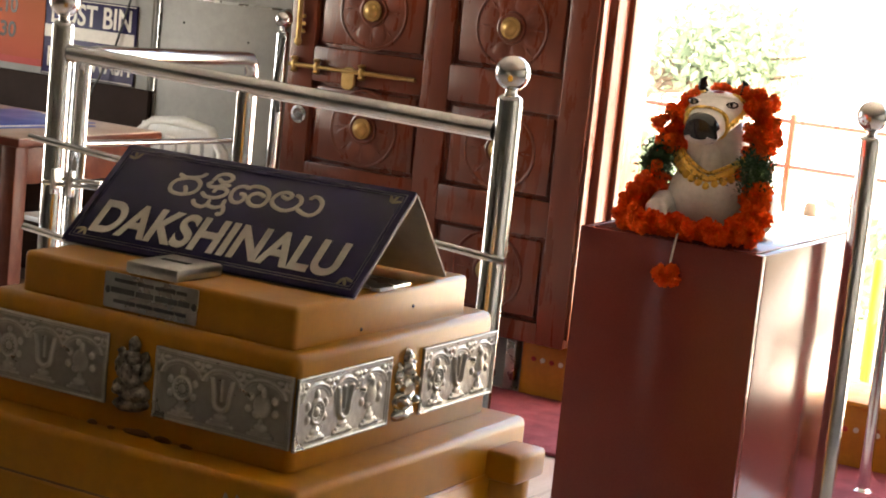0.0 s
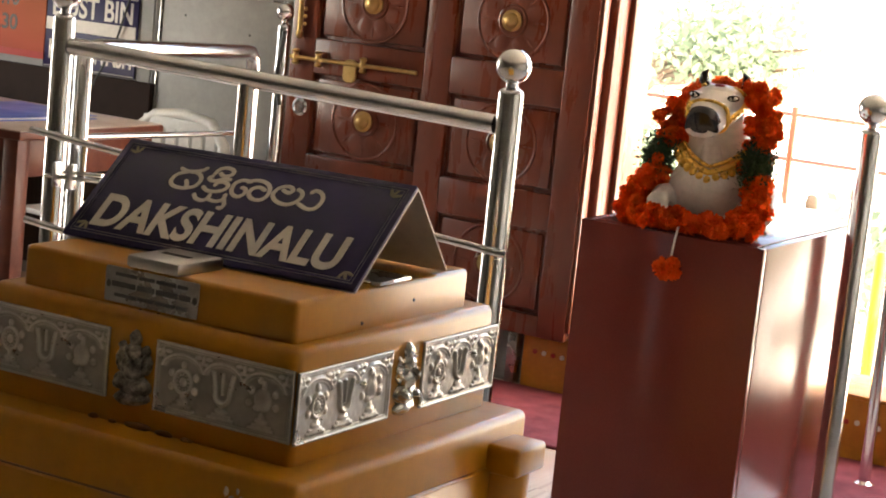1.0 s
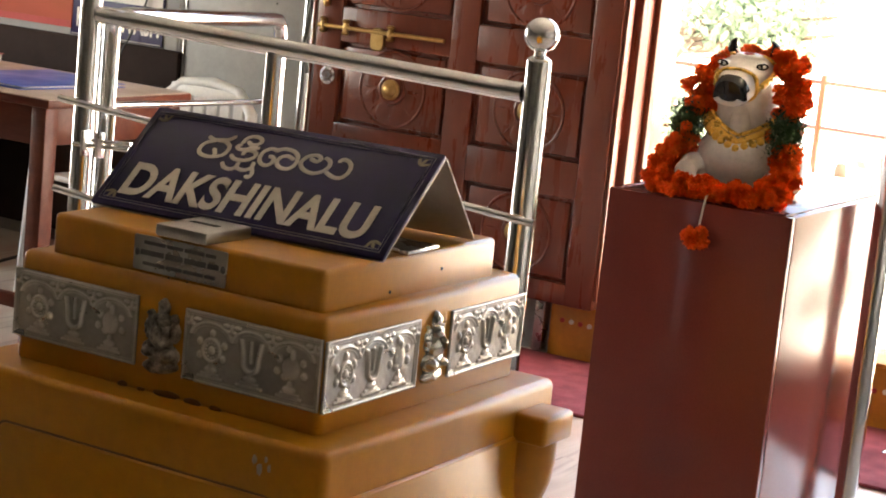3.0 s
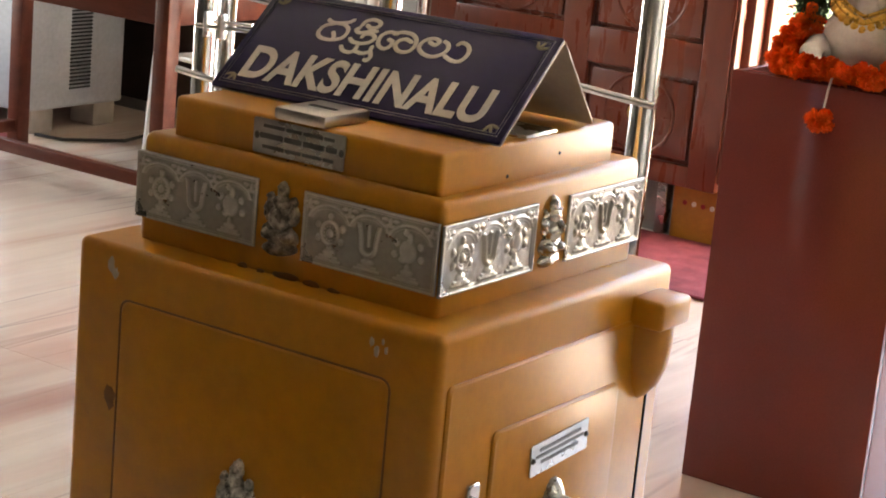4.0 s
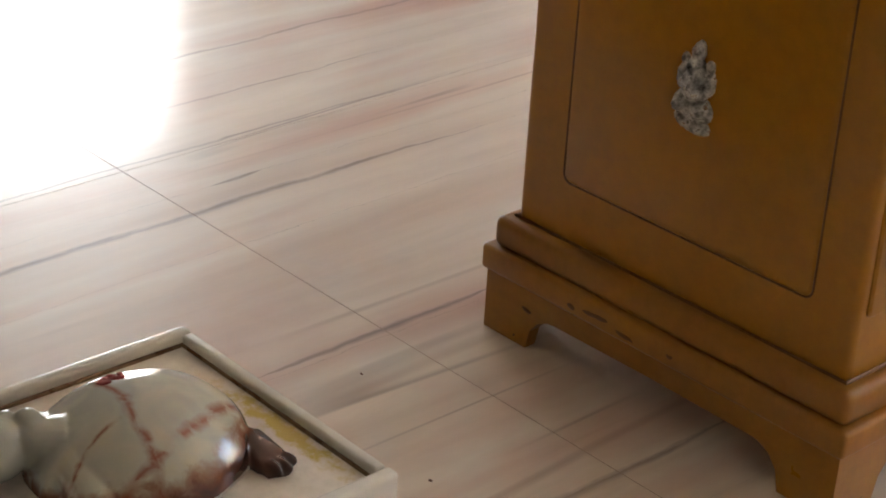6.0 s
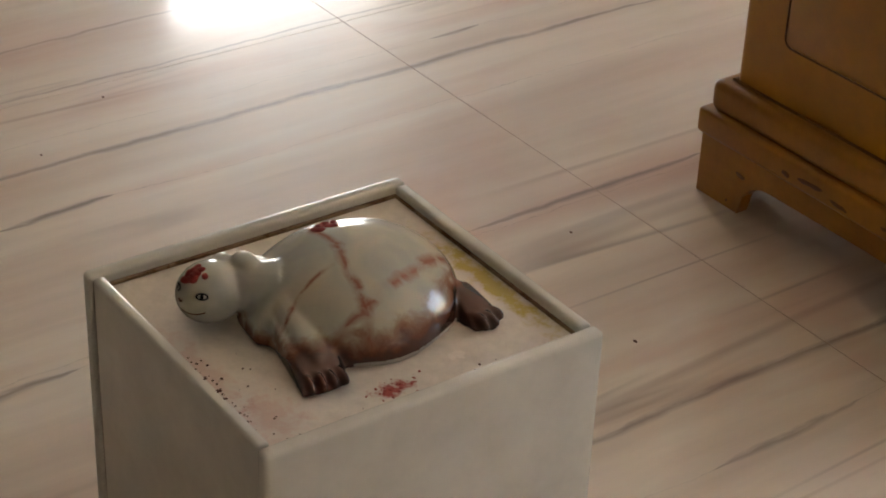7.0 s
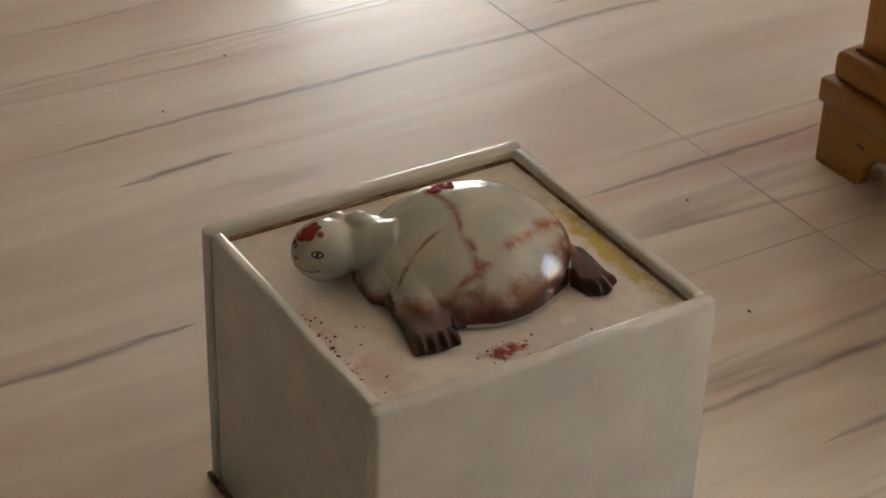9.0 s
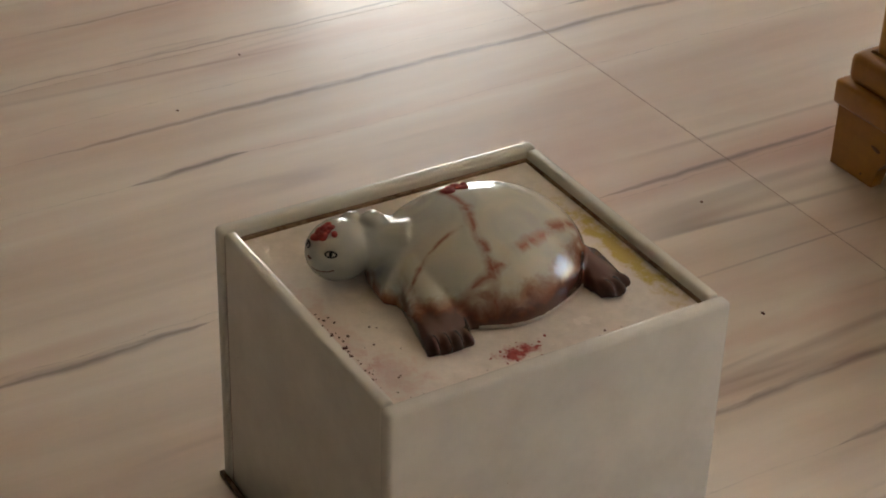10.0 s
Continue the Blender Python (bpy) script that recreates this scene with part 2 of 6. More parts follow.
    for x, y0, y1, wide, deep in ((-1.145, -1.05, 0.46, 0.011, 0.75), (-1.36, -1.25, 0.70, 0.005, 0.6), (-1.017, -0.93, -0.74, 0.010, 0.85), (-0.662, -1.28, -0.97, 0.012, 0.75), (-0.677, -0.39, 0.07, 0.009, 0.75), (-0.212, -0.62, 0.08, 0.010, 0.75), (-1.525, -0.95, 0.58, 0.006, 0.6), (-1.217, -0.07, 0.04, 0.007, 0.8), (-0.10, -0.46, -0.20, 0.008, 0.6), (-1.72, -0.4, 0.9, 0.007, 0.6), (-2.02, 0.1, 1.3, 0.008, 0.6)):
        off = calc("ABSOLUTE", calc("SUBTRACT", across, x + 0.0285))
        along = calc("DIVIDE", calc("ABSOLUTE", calc("SUBTRACT", sep.outputs[1], (y0 + y1) / 2)), (y1 - y0) / 2)
        taper = calc("MULTIPLY", calc("SUBTRACT", 1.0, calc("POWER", along, 3.0)), wide)
        mask = calc("MULTIPLY", calc("SUBTRACT", 1.0, calc("DIVIDE", off, calc("MAXIMUM", taper, 0.0004))), 1.6)
        mask = calc("MULTIPLY", mask, calc("MULTIPLY_ADD", fray.outputs[0], 1.8, -0.25))
        top = calc("MULTIPLY", calc("MINIMUM", calc("MAXIMUM", mask, 0.0), 1.0), deep)
        c = blend(nt, top, c, (0.21, 0.165, 0.15))
    blush = ramp(nt, noise_at((2.2, 0.7, 1), 5, 0.6, 0.3, 7.9), [(0.52, (0, 0, 0)), (0.68, (0.55, 0.55, 0.55))])
    c = blend(nt, blush, c, (0.62, 0.36, 0.27))
    nt.links.new(c, b.inputs["Base Color"])
    smear = noise_at((4.0, 4.0, 1), 5, 0.6, 0.0, 1.7)
    nt.links.new(ramp(nt, smear, [(0.3, (0.30,) * 3), (0.7, (0.42,) * 3)]), b.inputs["Roughness"])
    b.inputs["Coat Weight"].default_value, b.inputs["Coat Roughness"].default_value, b.inputs["Coat IOR"].default_value = 1.0, 0.11, 1.6
    bp = add(nt, "ShaderNodeBump", Strength=0.03, Distance=0.002)
    nt.links.new(smear, bp.inputs["Height"]), nt.links.new(bp.outputs[0], b.inputs["Normal"])
    return m


def onyx():
    """Pale green onyx: grey clouds, a few rusty veins, rust-brown at the feet and along the low rim."""
    m, nt, b = nodes_of("veined_onyx")
    v = coords(nt, (1, 1, 1))

    def cloud(scale, detail, distort):
        n = add(nt, "ShaderNodeTexNoise", Scale=scale, Detail=detail, Roughness=0.55, Distortion=distort)
        nt.links.new(v, n.inputs[0])
        return n.outputs[0]

    def calc(kind, a, x, y=0.0):
        n = nt.nodes.new("ShaderNodeMath")
        n.operation = kind
        for socket, value in zip(n.inputs, (a, x, y)):
            if isinstance(value, bpy.types.NodeSocket):
                nt.links.new(value, socket)
            else:
                socket.default_value = value
        return n.outputs[0]

    sep = nt.nodes.new("ShaderNodeSeparateXYZ")
    nt.links.new(v, sep.inputs[0])
    px, py, pz = sep.outputs
    wave, fleck, patch = cloud(17.0, 4.0, 0.5), cloud(42.0, 4.0, 0.4), cloud(15.0, 2.0, 0.8)
    c = ramp(nt, patch, [(0.36, (0.39, 0.39, 0.36)), (0.48, (0.46, 0.45, 0.39)), (0.58, (0.51, 0.48, 0.40)), (0.68, (0.54, 0.49, 0.37))])
    gate = ramp(nt, fleck, [(0.40, (0.15, 0.15, 0.15)), (0.54, (0.95, 0.95, 0.95))])
    # veins: along x over the back, along y low on the flank, and two short ones at the shoulder
    for along, bend, at, half in ((py, px, 0.026, 0.0030), (px, py, -0.060, 0.0032), (px, py, -0.004, 0.0014)):
        line = calc("MULTIPLY_ADD", wave, 0.030, calc("ADD", along, at - 0.015))
        line = calc("MULTIPLY_ADD", bend, 0.22, line)
        mask = ramp(nt, calc("ABSOLUTE", line, 0.0), [(half * 0.45, (0.9, 0.9, 0.9)), (half * 2.0, (0, 0, 0))])
        if half < 0.002:
            mask = blend(nt, 1.0, mask, ramp(nt, calc("MULTIPLY", py, -1.0), [(0.035, (0, 0, 0)), (0.045, (1, 1, 1))]), "MULTIPLY")
        c = blend(nt, blend(nt, 1.0, mask, gate, "MULTIPLY"), c, (0.25, 0.055, 0.022))
    # rust spreads up from the rim, more towards the tail
    low = calc("MULTIPLY_ADD", fleck, 0.05, calc("MULTIPLY_ADD", py, -0.10, calc("MULTIPLY_ADD", px, -0.12, pz)))
    for fx, fy, reach in ((0.082, -0.108, 0.040), (0.092, 0.088, 0.040), (-0.100, -0.084, 0.03), (-0.098, 0.084, 0.03)):
        near = nt.nodes.new("ShaderNodeVectorMath")
        near.operation = "DISTANCE"
        near.inputs[1].default_value = (fx, fy, 0.0)
        nt.links.new(v, near.inputs[0])
        low = calc("MULTIPLY_ADD", ramp(nt, near.outputs["Value"], [(reach * 0.5, (1, 1, 1)), (reach * 1.15, (0, 0, 0))]), -0.030, low)
    c = blend(nt, ramp(nt, low, [(0.035, (1, 1, 1)), (0.046, (0.8, 0.8, 0.8)), (0.060, (0, 0, 0))]), c, (0.21, 0.062, 0.022))
    c = blend(nt, ramp(nt, low, [(0.028, (0.9, 0.9, 0.9)), (0.043, (0, 0, 0))]), c, (0.065, 0.022, 0.015))
    nt.links.new(c, b.inputs["Base Color"])
    b.inputs["Roughness"].default_value, b.inputs["Coat Weight"].default_value, b.inputs["Coat Roughness"].default_value = 0.20, 0.4, 0.04
    b.inputs["Subsurface Weight"].default_value, b.inputs["Subsurface Radius"].default_value, b.inputs["Subsurface Scale"].default_value = 0.15, (0.02, 0.015, 0.008), 0.6
    return m


def thin_leaf(name, colour, second, share):
    """Petals and leaves, thin enough to let light through."""
    m = surface(name, colour, second, 0.7, large=30, fine=200, bump=0.3)
    nt = m.node_tree
    b = nt.nodes["Principled BSDF"]
    thin, mix = nt.nodes.new("ShaderNodeBsdfTranslucent"), nt.nodes.new("ShaderNodeMixShader")
    nt.links.new(b.inputs["Base Color"].links[0].from_socket, thin.inputs[0])
    mix.inputs[0].default_value = share
    nt.links.new(b.outputs[0], mix.inputs[1]), nt.links.new(thin.outputs[0], mix.inputs[2])
    nt.links.new(mix.outputs[0], nt.nodes["Material Output"].inputs[0])
    return m


def stained_tray():
    """Cream marble with red powder rubbed into it in a few places."""
    m = surface("marble_tray", (0.80, 0.73, 0.66), (0.75, 0.67, 0.59), 0.2, large=9, fine=70, bump=0.03)
    nt = m.node_tree
    b = nt.nodes["Principled BSDF"]
    c = b.inputs["Base Color"].links[0].from_socket
    n = add(nt, "ShaderNodeTexNoise", Scale=70.0, Detail=5.0, Roughness=0.65)
    nt.links.new(coords(nt), n.inputs[0])
    red, yellow = (0.40, 0.055, 0.045), (0.50, 0.38, 0.09)
    for cx, cy, rx, ry, deep, reach, tone in ((0.136, -0.028, 0.016, 0.034, 0.95, 0.35, red), (0.115, -0.150, 0.050, 0.040, 0.30, 0.40, red), (0.02, -0.165, 0.12, 0.024, 0.25, 0.35, red), (0.04, 0.160, 0.125, 0.016, 0.95, 0.60, yellow)):
        mp = add(nt, "ShaderNodeMapping", Location=(-cx / rx, -cy / ry, 0), Scale=(1 / rx, 1 / ry, 0))
        tc = nt.nodes.new("ShaderNodeTexCoord")
        far = nt.nodes.new("ShaderNodeVectorMath")
        far.operation = "LENGTH"
        s = add(nt, "ShaderNodeMath")
        s.operation = "MULTIPLY_ADD"
        s.inputs[1].default_value = -2.6
        nt.links.new(tc.outputs["Object"], mp.inputs[0]), nt.links.new(mp.outputs[0], far.inputs[0])
        nt.links.new(n.outputs[0], s.inputs[0]), nt.links.new(far.outputs["Value"], s.inputs[2])
        add_up = add(nt, "ShaderNodeMath")
        add_up.inputs[1].default_value = 1.2
        nt.links.new(s.outputs[0], add_up.inputs[0])
        c = blend(nt, ramp(nt, add_up.outputs[0], [(reach * 0.4, (deep,) * 3), (reach * 2.0, (0, 0, 0))]), c, tone)
    nt.links.new(c, b.inputs["Base Color"])
    return m


def sunset_poster():
    m, nt, b = nodes_of("orange_sky_print")
    v = coords(nt, (1, 1, 1))
    n = add(nt, "ShaderNodeTexNoise", Scale=3.0, Detail=3.0)
    sep = nt.nodes.new("ShaderNodeSeparateXYZ")
    s = add(nt, "ShaderNodeMath")
    s.operation = "MULTIPLY_ADD"
    s.inputs[1].default_value = 0.25
    nt.links.new(v, n.inputs[0]), nt.links.new(v, sep.inputs[0])
    nt.links.new(n.outputs[0], s.inputs[0]), nt.links.new(sep.outputs[2], s.inputs[2])
    nt.links.new(ramp(nt, s.outputs[0], [(0.0, (0.24, 0.02, 0.010)), (0.22, (0.42, 0.07, 0.030)), (0.36, (0.38, 0.08, 0.02)), (0.6, (0.40, 0.13, 0.035))]), b.inputs["Base Color"])
    b.inputs["Roughness"].default_value, b.inputs["Specular IOR Level"].default_value = 0.6, 0.25
    return m


def low_dark_relief():
    """Silver sheet, darker where the embossing is low."""
    m = surface("embossed_silver_low_dark", (0.57, 0.55, 0.51), (0.51, 0.49, 0.45), 0.32, 1.0, large=14, fine=120, bump=0.04, rough_var=0.08)
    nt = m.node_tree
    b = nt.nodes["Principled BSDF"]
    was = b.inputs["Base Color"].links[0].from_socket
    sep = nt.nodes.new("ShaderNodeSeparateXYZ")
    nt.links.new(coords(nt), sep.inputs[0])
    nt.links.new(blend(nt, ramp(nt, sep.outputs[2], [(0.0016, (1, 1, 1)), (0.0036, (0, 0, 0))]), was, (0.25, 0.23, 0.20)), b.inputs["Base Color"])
    return m


M["relief"], M["marigold"], M["box_top"] = low_dark_relief(), thin_leaf("orange_marigold", (0.93, 0.165, 0.020), (0.88, 0.095, 0.012), 0.5), stained_tray()
for dull in ("brown_board", "table_wood", "red_card"):
    M[dull].node_tree.nodes["Principled BSDF"].inputs["Specular IOR Level"].default_value = 0.2
M["granite"].node_tree.nodes["Principled BSDF"].inputs["Specular IOR Level"].default_value = 0.30
M["navy"].node_tree.nodes["Principled BSDF"].inputs["Specular IOR Level"].default_value = 0.22
M["tree_leaf"] = thin_leaf("tree_leaves", (0.15, 0.20, 0.13), (0.19, 0.25, 0.17), 0.6)
M["marble"], M["onyx"], M["poster"] = marble_floor(), onyx(), sunset_poster()


# ---- building blocks ----
def mesh_of(name, bm, material, smooth=False):
    me = bpy.data.meshes.new(name)
    if smooth:
        for f in bm.faces:
            f.smooth = True
    bm.normal_update()
    bm.to_mesh(me)
    bm.free()
    for one in material if isinstance(material, (list, tuple)) else (material,):
        me.materials.append(one)
    if smooth is True:
        me.set_sharp_from_angle(angle=radians(38))
    return me


def part(name, bm, material, parent, label="", smooth=True):
    """One mesh object under a thing or under a part."""
    ob = new(name, mesh_of(name, bm, material, smooth))
    ob.parent = parent
    return tagged(ob, label)


def thing(name, place, label, category, group="", kind="", turn=0):
    ob = new(name)
    ob.empty_display_size = 0.1
    ob.matrix_world = pose(*place, 0, 0, turn)
    return tagged(ob, label, category, group, kind)


def solo(name, bm, material, label, category="", group="", kind="", place=None, smooth=True):
    ob = new(name, mesh_of(name, bm, material, smooth))
    if place:
        ob.matrix_world = place
    return tagged(ob, label, category, group, kind)


def box(x0, x1, y0, y1, z0, z1, bevel=0.0, segments=2, bm=None):
    bm = bm or bmesh.new()
    m = Matrix.Translation(((x0 + x1) / 2, (y0 + y1) / 2, (z0 + z1) / 2)) @ Matrix.Diagonal((abs(x1 - x0), abs(y1 - y0), abs(z1 - z0), 1))
    made = bmesh.ops.create_cube(bm, size=1, matrix=m)
    if bevel:
        edges = list({e for v in made["verts"] for e in v.link_edges})
        bmesh.ops.bevel(bm, geom=edges, offset=bevel, segments=segments, profile=0.5, affect="EDGES")
    return bm


def tube(points, radius, sides=14, bm=None, closed=False, ends=True):
    """A pipe along a line of points; radius may be one number or one per point."""
    bm = bm or bmesh.new()
    pts = [Vector(p) for p in points]
    radii = radius if isinstance(radius, (list, tuple)) else [radius] * len(pts)
    rings, n = [], len(pts)
    normal = None
    for i, p in enumerate(pts):
        d = (pts[(i + 1) % n] - pts[i - 1]) if closed or 0 < i < n - 1 else (pts[1] - pts[0] if i == 0 else pts[-1] - pts[-2])
        d.normalize()
        if normal is None:
            normal = d.orthogonal().normalized()
        normal = (normal - d * normal.dot(d)).normalized()
        side = d.cross(normal)
        rings.append([bm.verts.new(p + radii[i] * (math.cos(a) * normal + math.sin(a) * side)) for a in (2 * math.pi * k / sides for k in range(sides))])
    for i in range(n if closed else n - 1):
        a, b = rings[i], rings[(i + 1) % n]
        for k in range(sides):
            bm.faces.new((a[k], a[(k + 1) % sides], b[(k + 1) % sides], b[k]))
    if ends and not closed:
        bm.faces.new(rings[0][::-1]), bm.faces.new(rings[-1])
    return bm


def lathe(profile, m=None, sides=24, bm=None):
    """A turned form from (radius, height) pairs."""
    bm = bm or bmesh.new()
    m = m or Matrix.Identity(4)
    rings = []
    for r, z in profile:
        if r < 1e-5:
            rings.append([bm.verts.new(m @ Vector((0, 0, z)))])
        else:
            rings.append([bm.verts.new(m @ Vector((r * math.cos(2 * math.pi * k / sides), r * math.sin(2 * math.pi * k / sides), z))) for k in range(sides)])
    for a, b in zip(rings, rings[1:]):
        for k in range(sides):
            ring = [a[k % len(a)], a[(k + 1) % sides % len(a)], b[(k + 1) % sides % len(b)], b[k % len(b)]]
            ring = [v for i, v in enumerate(ring) if v not in ring[:i]]
            if len(ring) > 2:
                bm.faces.new(ring)
    for ring, flip in ((rings[0], True), (rings[-1], False)):
        if len(ring) > 2:
            bm.faces.new(ring[::-1] if flip else ring)
    return bm


def ball(centre, size, bm=None, turn=(0, 0, 0), u=20, v=12, slot=0):
    bm = bm or bmesh.new()
    s = size if isinstance(size, (list, tuple)) else (size,) * 3
    m = pose(*centre, *turn) @ Matrix.Diagonal((*s, 1))
    made = bmesh.ops.create_uvsphere(bm, u_segments=u, v_segments=v, radius=1, matrix=m)
    for f in {f for w in made["verts"] for f in w.link_faces}:
        f.material_index = slot
    return bm


def plate(width, height, depth, corner, m, bm=None, steps=5, bevel=0.0):
    """A flat plate with rounded corners, centred in its xy plane and rising along z, laid by m."""
    bm = bm or bmesh.new()
    out = []
    for cx, cy, a0 in ((1, 1, 0), (-1, 1, 90), (-1, -1, 180), (1, -1, 270)):
        for k in range(steps + 1):
            a = radians(a0 + 90 * k / steps)
            out.append((cx * (width / 2 - corner) + corner * math.cos(a), cy * (height / 2 - corner) + corner * math.sin(a)))
    levels = [(0, 0)] + ([(0, depth - bevel), (bevel, depth)] if bevel else [(0, depth)])
    rings = []
    for inset, z in levels:
        kx, ky = 1 - 2 * inset / width, 1 - 2 * inset / height
        rings.append([bm.verts.new(m @ Vector((x * kx, y * ky, z))) for x, y in out])
    for a, b in zip(rings, rings[1:]):
        for k in range(len(out)):
            bm.faces.new((a[k], a[(k + 1) % len(out)], b[(k + 1) % len(out)], b[k]))
    bm.faces.new(rings[0][::-1]), bm.faces.new(rings[-1])
    return bm


def lettering(text, height, depth, m, width=None, bm=None, shear=0.0, bold=0.0):
    """Words in the built-in font as a solid mesh: capitals of that height, centred, laid in the xy plane of m."""
    cu = bpy.data.curves.new("words", "FONT")
    cu.body, cu.align_x, cu.align_y = text, "CENTER", "CENTER"
    cu.size, cu.extrude, cu.offset, cu.shear = 1.0, 0.01, bold, shear
    ob = new("words", cu)
    me = ob.to_mesh()
    co = np.array([v.co[:] for v in me.vertices])
    lo, hi = co.min(0), co.max(0)
    sy = height / (hi[1] - lo[1])
    sx = width / (hi[0] - lo[0]) if width else sy
    bm2 = bmesh.new()
    bm2.from_mesh(me)
    for v in bm2.verts:
        x, y, z = v.co
        v.co = m @ Vector(((x - (lo[0] + hi[0]) / 2) * sx, (y - (lo[1] + hi[1]) / 2) * sy, depth if z > 0 else 0))
    ob.to_mesh_clear()
    bpy.data.objects.remove(ob)
    if bm is None:
        return bm2
    tmp = bpy.data.meshes.new("tmp")
    bm2.to_mesh(tmp)
    bm.from_mesh(tmp)
    bpy.data.meshes.remove(tmp)
    return bm


FACE_S = Matrix(((1, 0, 0, 0), (0, 0, -1, 0), (0, 1, 0, 0), (0, 0, 0, 1)))  # plate faces -y
FACE_E = Matrix(((0, 0, 1, 0), (1, 0, 0, 0), (0, 1, 0, 0), (0, 0, 0, 1)))  # plate faces +x


def on_south(x, y, z):
    return Matrix.Translation((x, y, z)) @ FACE_S


def on_east(x, y, z):
    return Matrix.Translation((x, y, z)) @ FACE_E


# ---- the hall ----
def wall(name, spans, label):
    bm = bmesh.new()
    for s in spans:
        box(*s, bm=bm)
    return solo(name, bm, M["white_wall"], label, "wall", kind="structure", smooth=False)


wall("wall_north", [(-5.3, -1.45, 3.70, 3.95, 0, 3.0), (-1.45, 1.98, 3.70, 3.95, 2.65, 3.0), (1.98, 3.72, 3.70, 3.95, 0, 3.0)], "white painted plaster wall with the main doorway")
wall("wall_west", [(-5.3, -5.1, -11.0, 1.5, 0, 3.0), (-5.3, -5.1, 2.62, 2.70, 0, 3.0), (-5.3, -5.1, 3.60, 3.70, 0, 3.0), (-5.3, -5.1, 1.5, 2.62, 0, 0.5), (-5.3, -5.1, 2.70, 3.60, 0, 0.25), (-5.3, -5.1, 1.5, 2.62, 1.96, 3.0), (-5.3, -5.1, 2.70, 3.60, 1.96, 3.0)], "white painted plaster wall with a window opening")
# the opening in the east wall is added, to let in fill light
wall("wall_east", [(3.52, 3.72, -11.0, -0.40, 0, 3.0), (3.52, 3.72, 2.60, 3.70, 0, 3.0), (3.52, 3.72, -0.40, 2.60, 0, 0.6), (3.52, 3.72, -0.40, 2.60, 2.4, 3.0)], "white painted plaster side wall with an added opening for fill light")
wall("wall_south", [(-5.3, 3.72, -11.2, -11.0, 0, 3.0)], "white painted plaster wall behind the camera")
solo("ceiling", box(-5.3, 3.72, -11.2, 3.95, 3.0, 3.15), M["ceiling"], "off-white painted flat ceiling", "ceiling", kind="structure", smooth=False)
solo("ground", box(-300, 300, -300, 300, -0.5, -0.14), M["paving"], "pale sunlit paved ground outside the hall", "ground", kind="structure", smooth=False)
floor = solo("floor", box(-5.3, 3.72, -11.2, 3.95, -0.135, -0.0004), M["joint"], "polished cream and pink banded marble floor", "floor", kind="structure", smooth=False)

frost = bpy.data.materials.new("frosted_glass")
frost.use_nodes = True
for n in list(frost.node_tree.nodes):
    frost.node_tree.nodes.remove(n)
pane_out, pane_mix = frost.node_tree.nodes.new("ShaderNodeOutputMaterial"), frost.node_tree.nodes.new("ShaderNodeMixShader")
pane_thru, pane_gloss = frost.node_tree.nodes.new("ShaderNodeBsdfTranslucent"), frost.node_tree.nodes.new("ShaderNodeBsdfGlossy")
pane_thru.inputs[0].default_value, pane_gloss.inputs["Roughness"].default_value, pane_mix.inputs[0].default_value = (0.18, 0.183, 0.183, 1), 0.3, 0.08
for a, b in ((pane_thru.outputs[0], pane_mix.inputs[1]), (pane_gloss.outputs[0], pane_mix.inputs[2]), (pane_mix.outputs[0], pane_out.inputs[0])):
    frost.node_tree.links.new(a, b)
# separate transmission for the west panes, tuned to the brightness they give
dim_frost = frost.copy()
dim_frost.name = "west_frosted_glass"
for n in dim_frost.node_tree.nodes:
    if n.bl_idname == "ShaderNodeBsdfTranslucent":
        n.inputs[0].default_value = (0.27, 0.27, 0.265, 1)
# out of view; added so the floor mirrors a soft, weaker source
window = thing("west_fill_pane", (-5.2, 3.15, 1.1), "tall frosted panes added in the side wall, unseen, for the floor's soft reflection", "window", kind="structure")
for y0, y1 in ((-0.43, -0.015), (0.015, 0.43)):
    part("pane", box(-0.003, 0.003, y0, y1, -0.83, 0.84), dim_frost, window, smooth=False)
part("window_frame", box(-0.02, 0.02, -0.45, -0.43, -0.85, 0.86), M["teak"], window, smooth=False)
part("window_frame", box(-0.02, 0.02, 0.43, 0.45, -0.85, 0.86), M["teak"], window, smooth=False)
part("window_frame", box(-0.02, 0.02, -0.015, 0.015, -0.83, 0.84), M["teak"], window, smooth=False)

# unseen panes added as a broad fill light on the east faces
window = thing("east_fill_pane", (3.62, 1.10, 1.50), "wide frosted panes added in the east wall as unseen fill light", "window", kind="structure")
for k in range(4):
    part("pane", box(-0.003, 0.003, -1.48 + 0.745 * k, -0.765 + 0.745 * k, -0.88, 0.88), frost, window, smooth=False)
for y0, y1, z0, z1 in [(-1.50, -1.48, -0.90, 0.90), (1.48, 1.50, -0.90, 0.90), (-1.48, 1.48, -0.90, -0.88), (-1.48, 1.48, 0.88, 0.90)] + [(-0.765 + 0.745 * k, -0.735 + 0.745 * k, -0.88, 0.88) for k in range(3)]:
    part("window_frame", box(-0.02, 0.02, y0, y1, z0, z1), M["teak"], window, smooth=False)

